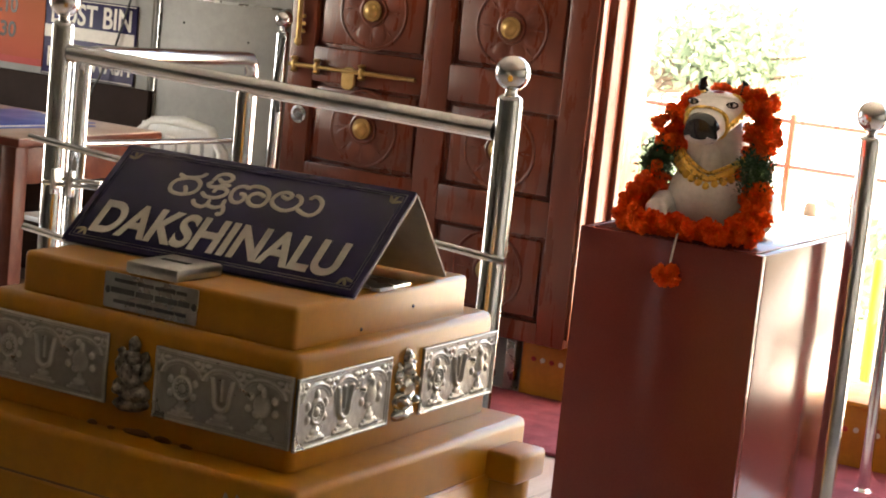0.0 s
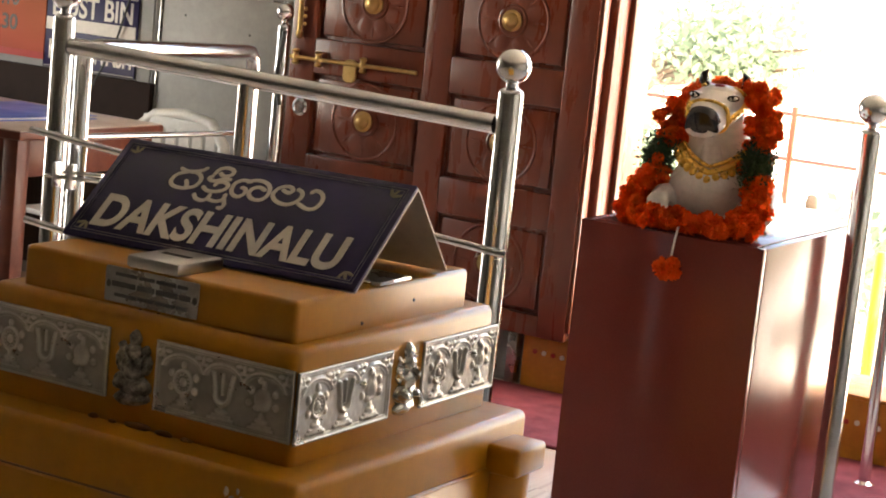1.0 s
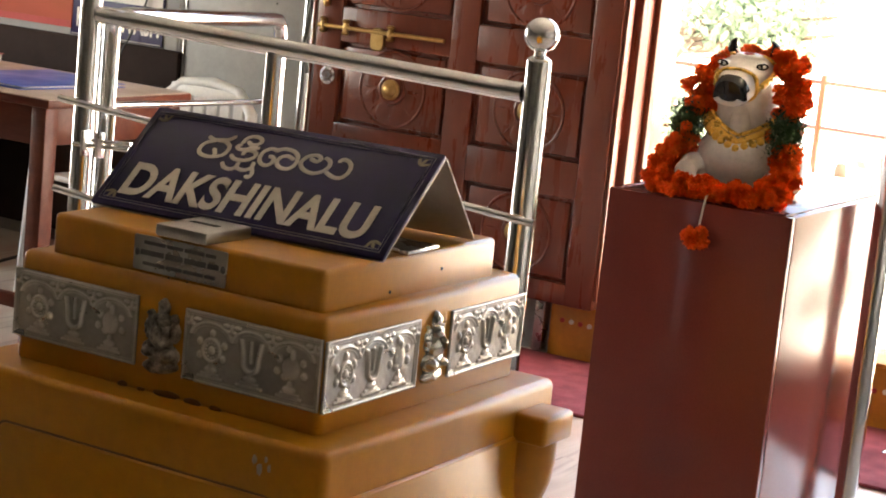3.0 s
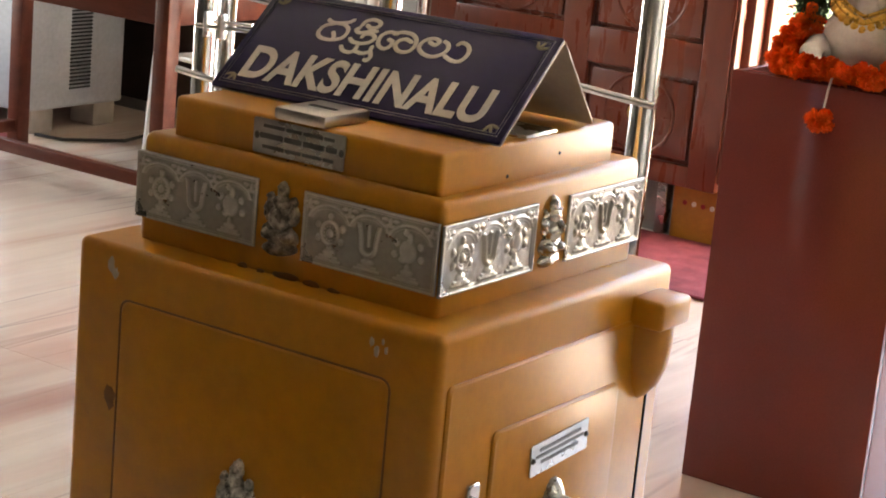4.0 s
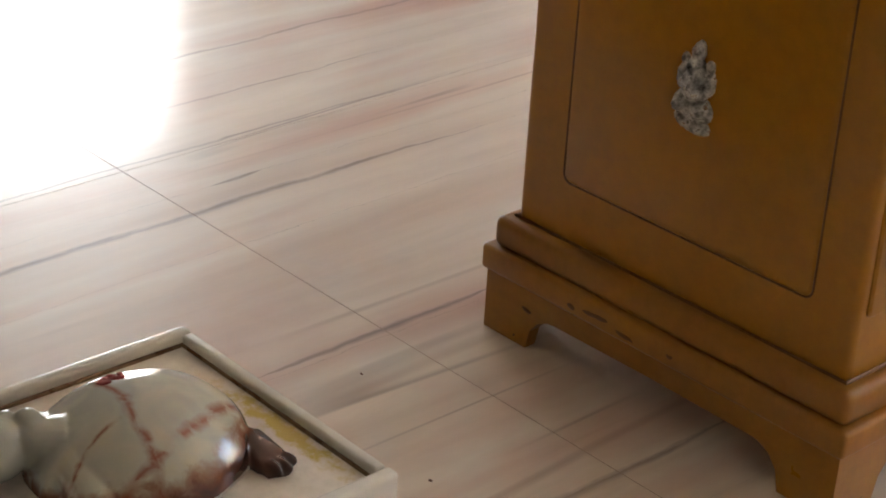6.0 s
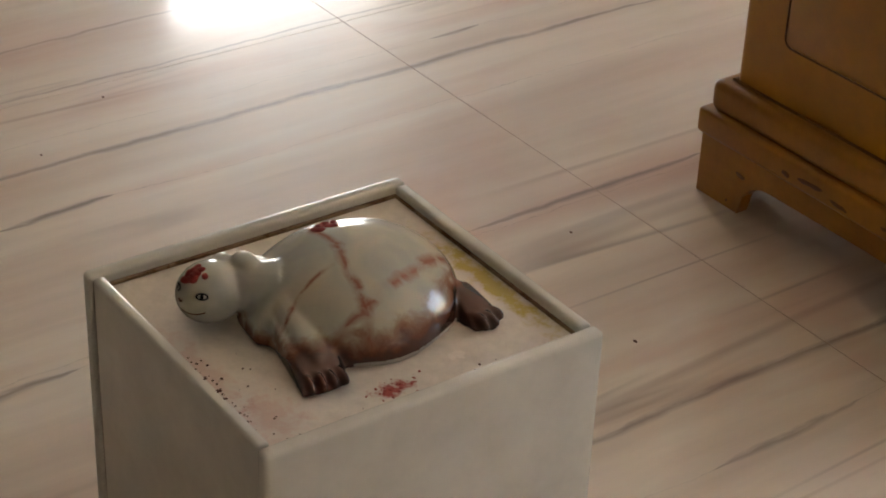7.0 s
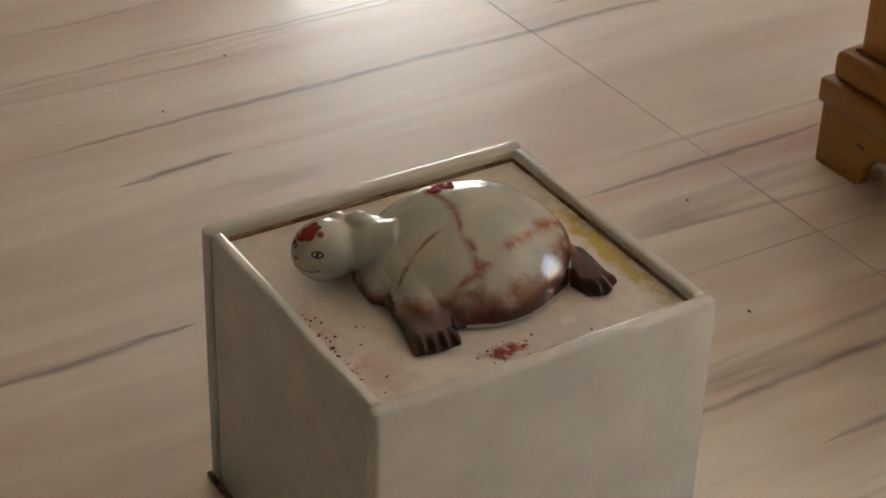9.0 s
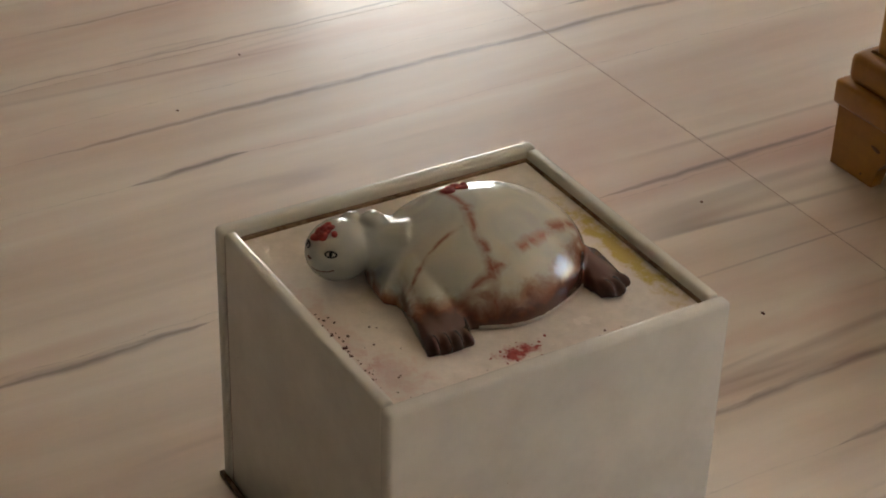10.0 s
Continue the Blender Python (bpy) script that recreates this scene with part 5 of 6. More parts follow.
def bull():
    """A seated bull: folded forelegs, broad chest, upright neck, dark muzzle, short horns and a gilded halter. One mesh."""
    bm = bmesh.new()
    W, K, G, R = 0, 1, 2, 3
    ball((0.0, 0.15, 0.075), (0.088, 0.16, 0.075), bm, u=28, v=18)
    ball((0.0, 0.015, 0.075), (0.092, 0.085, 0.078), bm, u=26, v=16)
    ball((0.005, 0.14, 0.165), (0.055, 0.07, 0.045), bm)
    tube([(0.0, 0.075, 0.06), (0.0, 0.050, 0.12), (0.0, 0.03, 0.17), (-0.002, 0.015, 0.215), (-0.004, 0.01, 0.245)], [0.092, 0.082, 0.068, 0.060, 0.05], 26, bm)
    tube([(-0.004, -0.012, 0.05), (-0.003, -0.022, 0.12), (-0.003, -0.024, 0.17), (-0.006, -0.022, 0.205)], [0.026, 0.026, 0.022, 0.016], 16, bm)
    # head: rounded sections from the poll forward and down to a blunt muzzle, wider at the lip
    rows = []
    poll, nose = Vector((0.0, 0.050, 0.276)), Vector((-0.022, -0.106, 0.214))
    ahead = (nose - poll).normalized()
    side = ahead.cross(Vector((0, 0, 1))).normalized()
    upward = side.cross(ahead)
    for t, wide, high, flare in ((0.0, 0.020, 0.018, 0.0), (0.08, 0.040, 0.034, 0.0), (0.25, 0.054, 0.047, 0.0), (0.42, 0.054, 0.046, 0.0), (0.58, 0.046, 0.040, 0.06), (0.74, 0.038, 0.035, 0.14), (0.86, 0.0355, 0.033, 0.22), (0.95, 0.034, 0.031, 0.24), (1.0, 0.030, 0.027, 0.24), (1.02, 0.018, 0.016, 0.2)):
        ring = []
        for k in range(28):
            a = 2 * math.pi * k / 28
            ca, sa = math.cos(a), math.sin(a)
            px, pz = math.copysign(abs(ca) ** 0.82, ca), math.copysign(abs(sa) ** 0.82, sa)
            ring.append(bm.verts.new(poll.lerp(nose, t) + side * (wide * px * (1 - flare * pz)) + upward * (high * pz)))
        rows.append(ring)
    for i, (a, b) in enumerate(zip(rows, rows[1:])):
        for k in range(28):
            f = bm.faces.new((a[k], a[(k + 1) % 28], b[(k + 1) % 28], b[k]))
            dark_top = math.sin(2 * math.pi * (k + 0.5) / 28) > (-0.35 if i > 6 else 0.1)
            f.material_index = K if i > 5 and dark_top else W
    f = bm.faces.new(rows[-1])
    f.material_index = K
    bm.faces.new(rows[0][::-1])
    ball((-0.004, 0.004, 0.288), (0.044, 0.035, 0.022), bm)
    for s in (-1, 1):
        ball((-0.010 + s * 0.036, -0.036, 0.276), (0.014, 0.011, 0.0125), bm, (0, 0, s * 25), 14, 10)
        ball((-0.011 + s * 0.039, -0.0435, 0.277), (0.0135, 0.0060, 0.0095), bm, (0, s * -12, s * 28), 14, 8, K)
        ball((-0.011 + s * 0.0395, -0.0460, 0.2775), (0.0100, 0.0050, 0.0058), bm, (0, s * -12, s * 28), 12, 8)
        ball((-0.012 + s * 0.0395, -0.0490, 0.2775), (0.0042, 0.0030, 0.0052), bm, (0, 0, s * 28), 10, 8, K)
        tube([(s * 0.034, 0.018, 0.296), (s * 0.044, 0.016, 0.315), (s * 0.043, 0.010, 0.334), (s * 0.036, 0.006, 0.346)], [0.013, 0.011, 0.0075, 0.002], 12, bm)
        ball((s * 0.062, 0.018, 0.262), (0.030, 0.010, 0.016), bm, (0, s * 35, s * 20), 12, 8)
        # folded foreleg with a gilded hoof band
        tube([(s * 0.060, 0.05, 0.05), (s * 0.088, -0.03, 0.050), (s * 0.090, -0.075, 0.046), (s * 0.088, -0.092, 0.034), (s * 0.078, -0.055, 0.016), (s * 0.074, 0.0, 0.014)], [0.040, 0.032, 0.026, 0.022, 0.018, 0.014], 16, bm)
        tube([(s * 0.075, 0.20, 0.05), (s * 0.095, 0.15, 0.045), (s * 0.10, 0.09, 0.02)], [0.045, 0.034, 0.016], 14, bm)
    first = len(bm.faces)

    def collar(deg, out, drop):
        k = abs(deg) / 85
        r = 0.089 - 0.016 * k + out
        return (-0.002 + r * math.sin(radians(deg)), 0.036 - r * math.cos(radians(deg)), 0.116 + 0.060 * k ** 1.1 - drop)

    tube([collar(d, 0.0, 0.0) for d in range(-88, 89, 8)], 0.0080, 8, bm)
    tube([collar(d, -0.004, -0.013) for d in range(-88, 89, 8)], 0.0040, 8, bm)
    for k in range(17):
        ball(collar(-80 + 10 * k, 0.004, 0.014), 0.0100, bm, u=10, v=8)
    def on_skin(t, deg):
        wide = 0.054 if t < 0.42 else 0.054 - (t - 0.42) * 0.050
        high = 0.047 if t < 0.42 else 0.047 - (t - 0.42) * 0.038
        ca, sa = math.cos(radians(deg)), math.sin(radians(deg))
        px, pz = math.copysign(abs(ca) ** 0.82, ca), math.copysign(abs(sa) ** 0.82, sa)
        return poll.lerp(nose, t) + side * (wide * px * (1 - 0.16 * max(0.0, t - 0.5) * pz) * 1.03) + upward * (high * pz * 1.03)

    tube([on_skin(0.70, d) for d in range(0, 360, 12)], 0.0048, 8, bm, closed=True)
    for s in (-1, 1):
        flank = [on_skin(0.70 - 0.08 * k, 90 - s * (100 - 3 * k)) for k in range(7)]
        tube(flank, 0.0062, 8, bm)
        tube([on_skin(0.22, 90 - s * d) for d in (82, 68, 54, 40, 26)], 0.0055, 8, bm)
        for p in flank:
            ball(p + side * (s * 0.003), 0.0052, bm, u=8, v=6)
    bm.faces.ensure_lookup_table()
    for f in bm.faces[first:]:
        f.material_index = G
    for cx, r in ((0.0, 0.012),):
        ball((-0.006, -0.012, 0.305), (r, 0.008, 0.006), bm, u=10, v=6, slot=R)
    ball((0.060, 0.17, 0.120), (0.034, 0.05, 0.034), bm, slot=R, u=16, v=10)
    for v in bm.verts:
        v.co.z = v.co.z if v.co.z < 0.245 else 0.245 + (v.co.z - 0.245) * 0.72
    for f in bm.faces:
        if f.material_index == 0 and f.calc_center_median().z > 0.284 and abs(f.calc_center_median().x) > 0.030:
            f.material_index = K
    return bm


NX, NY = -0.300, 1.885
solo("bull_statue", bull(), [M["white_enamel"], M["black_enamel"], M["gold_paint"], M["red_dot"]], "white painted seated bull statue with dark muzzle and gilded halter", "statue", place=pose(NX, NY, PH, 0, 0, 13))

# garland of marigolds with two bunches of herbs
garland = thing("garland", (NX, NY, PH), "orange marigold garland with green herb bunches draped round the statue", "garland")
rnd = random.Random(11)


def flower(seed):
    r = random.Random(seed)
    bm = bmesh.new()
    for k in range(110):
        z = r.uniform(-1, 1)
        a = r.uniform(0, 2 * math.pi)
        d = Vector((math.sqrt(1 - z * z) * math.cos(a), math.sqrt(1 - z * z) * math.sin(a), z))
        t = d.orthogonal().normalized()
        t = Matrix.Rotation(r.uniform(0, 6.28), 3, d) @ t
        s = d.cross(t)
        rad, w = 0.0150 * r.uniform(0.72, 1.15), r.uniform(0.0028, 0.0045)
        pts = (d * rad * 0.5 - t * w * 0.5, d * rad * 0.55 + t * w * 0.5, d * rad * 0.95 + t * w + s * r.uniform(-0.003, 0.003), d * rad * 1.06 + s * r.uniform(-0.004, 0.004), d * rad * 0.95 - t * w + s * r.uniform(-0.003, 0.003))
        bm.faces.new([bm.verts.new(p) for p in pts])
    ball((0, 0, 0), 0.0105, bm, u=8, v=6)
    return mesh_of("marigold", bm, M["marigold"])


blooms = [flower(k) for k in range(5)]


def sprig(seed):
    r = random.Random(seed)
    bm = bmesh.new()
    for k in range(760):
        c = Vector((r.gauss(0, 0.015), r.gauss(0, 0.011), r.gauss(0, 0.019)))
        d = Vector((r.gauss(0, 1), r.gauss(0, 1), r.gauss(0, 1))).normalized()
        t = d.orthogonal().normalized()
        ln, w = r.uniform(0.006, 0.013), r.uniform(0.0016, 0.003)
        bm.faces.new([bm.verts.new(p) for p in (c - d * ln / 2, c + t * w, c + d * ln / 2, c - t * w)])
    return mesh_of("herb_sprig", bm, M["green_leaf"])


LOOP = [(-0.064, 0.01, 0.272), (-0.074, 0.0, 0.246), (-0.080, -0.005, 0.225), (-0.088, -0.012, 0.18), (-0.108, -0.02, 0.135), (-0.124, -0.05, 0.085), (-0.134, -0.085, 0.045), (-0.122, -0.118, 0.024), (-0.085, -0.13, 0.018), (-0.03, -0.132, 0.018), (0.03, -0.132, 0.018), (0.085, -0.127, 0.02), (0.122, -0.1, 0.032), (0.118, -0.05, 0.08), (0.1, -0.015, 0.13), (0.096, -0.005, 0.185), (0.094, 0.0, 0.24), (0.084, 0.012, 0.264), (0.055, 0.03, 0.276), (0.0, 0.05, 0.276), (-0.05, 0.035, 0.277)]
pts = [Vector(p) for p in LOOP]
for a, b in zip(pts, pts[1:]):
    steps = max(2, int((b - a).length / 0.012))
    for k in range(steps):
        c = a.lerp(b, k / steps)
        green = (0.112 < c.z < 0.158)
        if green:
            continue
        for q in range(8):
            f = new("marigold", blooms[rnd.randrange(5)])
            f.parent = garland
            f.matrix_basis = pose(c.x + rnd.gauss(0, 0.0145 if c.z > 0.15 else 0.0115), c.y + rnd.gauss(0, 0.011), max(0.014, c.z + rnd.gauss(0, 0.009)), rnd.uniform(0, 360), rnd.uniform(0, 360), rnd.uniform(0, 360)) @ Matrix.Scale(rnd.uniform(0.72, 0.98), 4)
for k, (x, y, z) in enumerate(((-0.116, -0.030, 0.128), (-0.098, -0.03, 0.145), (-0.120, -0.02, 0.148), (0.092, -0.040, 0.128), (0.112, -0.015, 0.145), (0.100, -0.045, 0.150))):
    g = new("herb_sprig", sprig(20 + k))
    g.parent, g.matrix_basis = garland, pose(x, y, z, 0, 10 * k, 30 * k) @ Matrix.Scale(0.98, 4)
    tagged(g, "dark green herb sprig")
part("string", tube([(0.002, -0.135, 0.02), (0.002, -0.154, 0.012), (0.0, -0.158, -0.01), (-0.004, -0.158, -0.045)], 0.0022, 6), M["string"], garland, "white cotton string")
for dx, dz in ((-0.014, -0.062), (0.008, -0.058), (0.0, -0.072), (0.012, -0.074), (-0.008, -0.078), (-0.018, -0.070)):
    f = new("marigold", blooms[rnd.randrange(5)])
    f.parent, f.matrix_basis = garland, pose(-0.004 + dx, -0.166, dz, rnd.uniform(0, 360), rnd.uniform(0, 360), 0)


# ---- steel railings ----
def post(parent, x, y, top, radius=0.0235, ball_r=0.0325):
    p = part("post", lathe([(radius * 2.2, 0.0), (radius * 2.2, 0.006), (radius * 1.25, 0.016), (radius, 0.02), (radius, top - 2 * ball_r - 0.017), (radius * 0.93, top - 2 * ball_r - 0.012), (radius * 0.72, top - 2 * ball_r - 0.008), (radius * 0.46, top - 2 * ball_r - 0.005), (radius * 0.46, top - 2 * ball_r + 0.005)], pose(x, y, 0), 28), M["steel"], parent)
    part("ball_cap", ball((x, y, top - ball_r), ball_r, u=28, v=18), M["steel"], p)
    return p


RY = 1.35
rail = thing("queue_railing", (0, 0, 0), "polished stainless steel queue railing with ball-topped posts", "railing")
post(rail, -0.496, RY, 1.199)
post(rail, -1.555, RY, 1.222)
part("top_rail", tube([(-1.53, RY, 1.085), (-0.52, RY, 1.058)], 0.0185, 20), M["steel"], rail)
part("middle_post", tube([(-1.08, RY, 1.06), (-1.078, RY, 0.012)], 0.0185, 20), M["steel"], rail)
part("thin_rail", tube([(-1.60, RY - 0.03, 0.903), (-0.455, RY - 0.03, 0.828)], 0.0075, 12), M["steel"], rail)
part("thin_rail", tube([(-1.60, RY - 0.03, 0.712), (-0.455, RY - 0.03, 0.62)], 0.0075, 12), M["steel"], rail)
part("thin_rail", tube([(-1.60, RY - 0.03, 0.50), (-0.455, RY - 0.03, 0.41)], 0.0075, 12), M["steel"], rail)
gate = thing("railing_gate", (0, 0, 0), "stainless steel railing gate with a bent top tube", "gate")
GX = -1.535
part("frame_tube", tube([(GX, RY + 0.045, 0.15), (GX, RY + 0.045, 1.06), (GX, RY + 0.06, 1.078), (GX, RY + 0.09, 1.082), (GX - 0.245, 2.31, 1.046), (GX - 0.257, 2.35, 1.042), (GX - 0.263, 2.372, 1.026), (GX - 0.265, 2.38, 0.994), (GX - 0.265, 2.38, 0.12)], 0.019, 18), M["steel"], gate)
part("thin_rail", tube([(GX, RY + 0.04, 0.893), (GX - 0.265, 2.38, 0.830)], 0.0075, 12), M["steel"], gate)
part("thin_rail", tube([(GX, RY + 0.04, 0.55), (GX - 0.265, 2.38, 0.51)], 0.0075, 12), M["steel"], gate)
part("thin_rail", tube([(GX, RY + 0.04, 0.17), (GX - 0.265, 2.38, 0.14)], 0.012, 12), M["steel"], gate)
latch = part("latch", tube([(GX - 0.02, RY - 0.030, 0.812), (GX + 0.125, RY - 0.024, 0.820)], 0.0048, 10), M["steel"], gate, "sliding steel latch")
part("latch_rod", tube([(GX + 0.03, RY - 0.028, 0.826), (GX + 0.130, RY - 0.024, 0.832)], 0.0048, 10), M["steel"], latch)
for dx in (0.012, 0.052):
    part("latch_lug", box(GX + dx - 0.004, GX + dx + 0.004, RY - 0.042, RY - 0.018, 0.792, 0.846, 0.003), M["dull_steel"], latch)
part("latch_bar", tube([(GX + 0.07, RY - 0.02, 0.82), (GX + 0.072, RY - 0.02, 0.885)], 0.007, 10), M["steel"], latch)
single = thing("queue_post", (0, 0, 0), "ball-topped stainless steel queue post beside the pedestal", "post", "queue posts")
post(single, -0.079, 2.18, 1.155, 0.0235, 0.034)
far = thing("queue_post", (0, 0, 0), "ball-topped stainless steel queue post by the door leaf", "post", "queue posts")
post(far, -2.445, 3.44, 1.128, 0.021, 0.030)
part("strap", tube([(-2.425, 3.418, 1.04), (-2.435, 3.408, 0.90), (-2.42, 3.413, 0.80)], 0.008, 8), M["cable"], far, "black strap")
side_post = thing("queue_post", (0, 0, 0), "slim stainless steel queue post near the threshold", "post", "queue posts")
post(side_post, -0.345, 3.40, 0.92, 0.017, 0.026)
part("clamp", lathe([(0.018, 0), (0.022, 0.003), (0.022, 0.016), (0.018, 0.019)], pose(-0.345, 3.40, 0.655), 16), M["dull_steel"], side_post)


# ---- side table and what stands round it ----
table = thing("side_table", (-3.02, 2.50, 0), "red-brown wooden table with a worn beige laminate top", "table")
TX, TY, TH = 0.61, 0.31, 0.757
part("tabletop", box(-TX, TX, -TY, TY, TH - 0.026, TH - 0.003, 0.004), M["table_wood"], table)
part("laminate", box(-TX + 0.004, TX - 0.004, -TY + 0.004, TY - 0.004, TH - 0.0035, TH, 0.001), M["laminate"], table)
for sx in (-1, 1):
    for sy in (-1, 1):
        part("leg", box(sx * (TX - 0.05) - 0.026, sx * (TX - 0.05) + 0.026, sy * (TY - 0.045) - 0.026, sy * (TY - 0.045) + 0.026, 0, TH - 0.026, 0.004), M["table_wood"], table)
for sy in (-1, 1):
    part("apron", box(-TX + 0.077, TX - 0.077, sy * (TY - 0.045) - 0.011, sy * (TY - 0.045) + 0.011, TH - 0.135, TH - 0.0265, 0.002), M["table_wood"], table)
for sx in (-1, 1):
    part("apron", box(sx * (TX - 0.05) - 0.011, sx * (TX - 0.05) + 0.011, -TY + 0.072, TY - 0.072, TH - 0.135, TH - 0.0265, 0.002), M["table_wood"], table)
    part("stretcher", box(sx * (TX - 0.05) - 0.015, sx * (TX - 0.05) + 0.015, -TY + 0.072, TY - 0.072, 0.075, 0.115, 0.003), M["table_wood"], table)
part("stretcher", box(-TX + 0.066, TX - 0.066, -0.016, 0.016, 0.075, 0.115, 0.003), M["table_wood"], table)

folder = thing("folder", (-2.735, 2.49, TH), "blue card folder lying on the table", "folder", turn=-6)
part("sheets", box(-0.155, 0.155, -0.185, 0.185, 0.003, 0.009), M["paper"], folder, smooth=False)
part("cover", box(-0.165, 0.165, -0.20, 0.20, 0.0092, 0.0115, 0.001), M["folder"], folder)
part("back_cover", box(-0.165, 0.165, -0.20, 0.20, 0.0, 0.0028, 0.001), M["folder"], folder)
book = thing("ledger", (-3.25, 2.66, TH), "red-edged ledger on the table", "book", turn=12)
part("pages", box(-0.13, 0.13, -0.09, 0.09, 0.003, 0.024), M["paper"], book, smooth=False)
part("cover", box(-0.135, 0.135, -0.095, 0.095, 0.0243, 0.0275, 0.001), M["red_card"], book)

unit = thing("metal_cabinet", (-4.07, 3.20, 0.085), "pale grey louvred metal casing standing on bricks", "cabinet")
part("casing", box(-0.42, 0.32, -0.25, 0.24, 0.0, 0.56, 0.012, 3), M["cabinet_white"], unit)
for k in range(22):
    z = 0.345 - 0.0132 * k
    part("louvre", box(0.3205, 0.326, -0.035, 0.065, z, z + 0.006), M["dark"], unit, smooth=False)
    part("louvre", box(-0.20, -0.08, -0.256, -0.2505, z, z + 0.006), M["dark"], unit, smooth=False)
for x, y in ((0.24, -0.14), (0.24, 0.17), (-0.28, -0.16), (-0.28, 0.17)):
    solo("brick", box(-4.07 + x - 0.06, -4.07 + x + 0.06, 3.20 + y - 0.055, 3.20 + y + 0.055, 0.0, 0.085, 0.008), M["brick"], "whitewashed brick propping up the metal casing", "brick", "bricks under the casing")
solo("cable", tube([(-3.72, 2.98, 0.012), (-3.62, 3.02, 0.008), (-3.5, 3.2, 0.007), (-3.55, 3.45, 0.008), (-3.7, 3.6, 0.009)], 0.006, 8), M["cable"], "black cable lying on the marble floor", "cable")

bench = thing("bench", (0, 0, 0), "dark brown wooden bench against the wall", "bench")
part("back_board", box(-5.0, -3.145, 3.66, 3.69, 0.05, 0.775, 0.006), M["brown_board"], bench)
part("seat", box(-5.0, -3.60, 3.50, 3.655, 0.38, 0.42, 0.006), M["brown_board"], bench)


def chair():
    """A moulded one-piece armchair: slatted rounded back, arms, splayed legs."""
    c = thing("plastic_chair", (0, 0, 0), "white moulded plastic armchair beside the table", "chair")
    part("seat", box(-0.22, 0.22, -0.22, 0.20, 0.405, 0.425, 0.008), M["plastic"], c)
    outline = [(-0.225, 0.20, 0.43), (-0.230, 0.235, 0.56), (-0.205, 0.262, 0.67), (-0.13, 0.280, 0.735), (0, 0.286, 0.752), (0.13, 0.280, 0.735), (0.205, 0.262, 0.67), (0.230, 0.235, 0.56), (0.225, 0.20, 0.43)]
    part("back_frame", tube(outline, 0.02, 10), M["plastic"], c)
    bm = bmesh.new()
    for x in (-0.15, -0.09, -0.03, 0.03, 0.09, 0.15):
        box(x - 0.0225, x + 0.0225, 0.255, 0.263, 0.44, 0.70, 0.003, 1, bm)
    part("back_slats", bm, M["plastic"], c)
    part("head_panel", box(-0.17, 0.17, 0.262, 0.276, 0.69, 0.735, 0.006), M["plastic"], c)
    for s in (-1, 1):
        part("arm", tube([(s * 0.235, 0.22, 0.60), (s * 0.262, 0.05, 0.625), (s * 0.268, -0.14, 0.625), (s * 0.262, -0.20, 0.60), (s * 0.258, -0.215, 0.54)], [0.018, 0.026, 0.03, 0.026, 0.022], 10), M["plastic"], c)
        part("leg", tube([(s * 0.256, -0.215, 0.56), (s * 0.258, -0.225, 0.42), (s * 0.275, -0.25, 0.0)], [0.022, 0.028, 0.022], 8), M["plastic"], c)
        part("leg", tube([(s * 0.225, 0.20, 0.44), (s * 0.25, 0.26, 0.0)], [0.028, 0.022], 8), M["plastic"], c)
    return c


ch = chair()
ch.matrix_world = pose(-2.81, 3.11, 0, 0, 0, -6) @ Matrix.Diagonal((1, 1, 0.96, 1))

# ---- writing and panels on the north wall ----
board = thing("wall_sign", (-3.46, 3.698, 0.92), "navy wall sign lettered DUST BIN and HAND WASH", "sign")
part("board", plate(0.43, 0.285, 0.006, 0.003, FACE_S, bevel=0.001), M["navy"], board)
part("white_band", plate(0.415, 0.045, 0.0012, 0.001, pose(0, -0.0058, 0.018) @ FACE_S), M["letter"], board)
part("lettering", lettering("DUST BIN", 0.078, 0.001, pose(0.005, -0.0058, 0.087) @ FACE_S, width=0.37, bold=0.02), M["letter"], board, "white capital letters")
part("lettering", lettering("HAND WASH", 0.072, 0.001, pose(0.005, -0.0058, -0.075) @ FACE_S, width=0.385, bold=0.02), M["letter"], board, "white capital letters")
for z in (0.137, -0.137):
    part("border_line", box(-0.208, 0.208, -0.0075, -0.0055, z - 0.0015, z + 0.0015), M["letter"], board, smooth=False)
hang = thing("poster", (-4.24, 3.697, 0.80), "orange sunset-coloured timing poster on the wall", "poster")
part("print", box(-0.55, 0.57, -0.008, 0, 0, 0.75, 0.001), M["poster"], hang, smooth=False)
part("lettering", lettering("8.30", 0.058, 0.001, pose(0.368, -0.0082, 0.122) @ FACE_S, width=0.135, bold=0.02), M["cable"], hang, "black numerals")
part("lettering", lettering(".10", 0.058, 0.001, pose(0.395, -0.0082, 0.212) @ FACE_S, width=0.085, bold=0.02), M["cable"], hang, "black numerals")
part("border", box(-0.55, 0.57, -0.0095, -0.0078, 0.0, 0.025), M["red_card"], hang, smooth=False)
wall_board = thing("wall_board", (-2.87, 3.70, 0), "white painted board with a thin metal edge against the wall", "board")
part("panel", box(-0.262, 0.262, -0.018, -0.001, 0.03, 1.112, 0.002), M["white_wall"], wall_board)
for x0, x1, z0, z1 in ((-0.270, -0.262, 0.02, 1.12), (0.262, 0.270, 0.02, 1.12), (-0.262, 0.262, 1.112, 1.12)):
    part("edge_strip", box(x0, x1, -0.024, -0.001, z0, z1, 0.002), M["dull_steel"], wall_board)
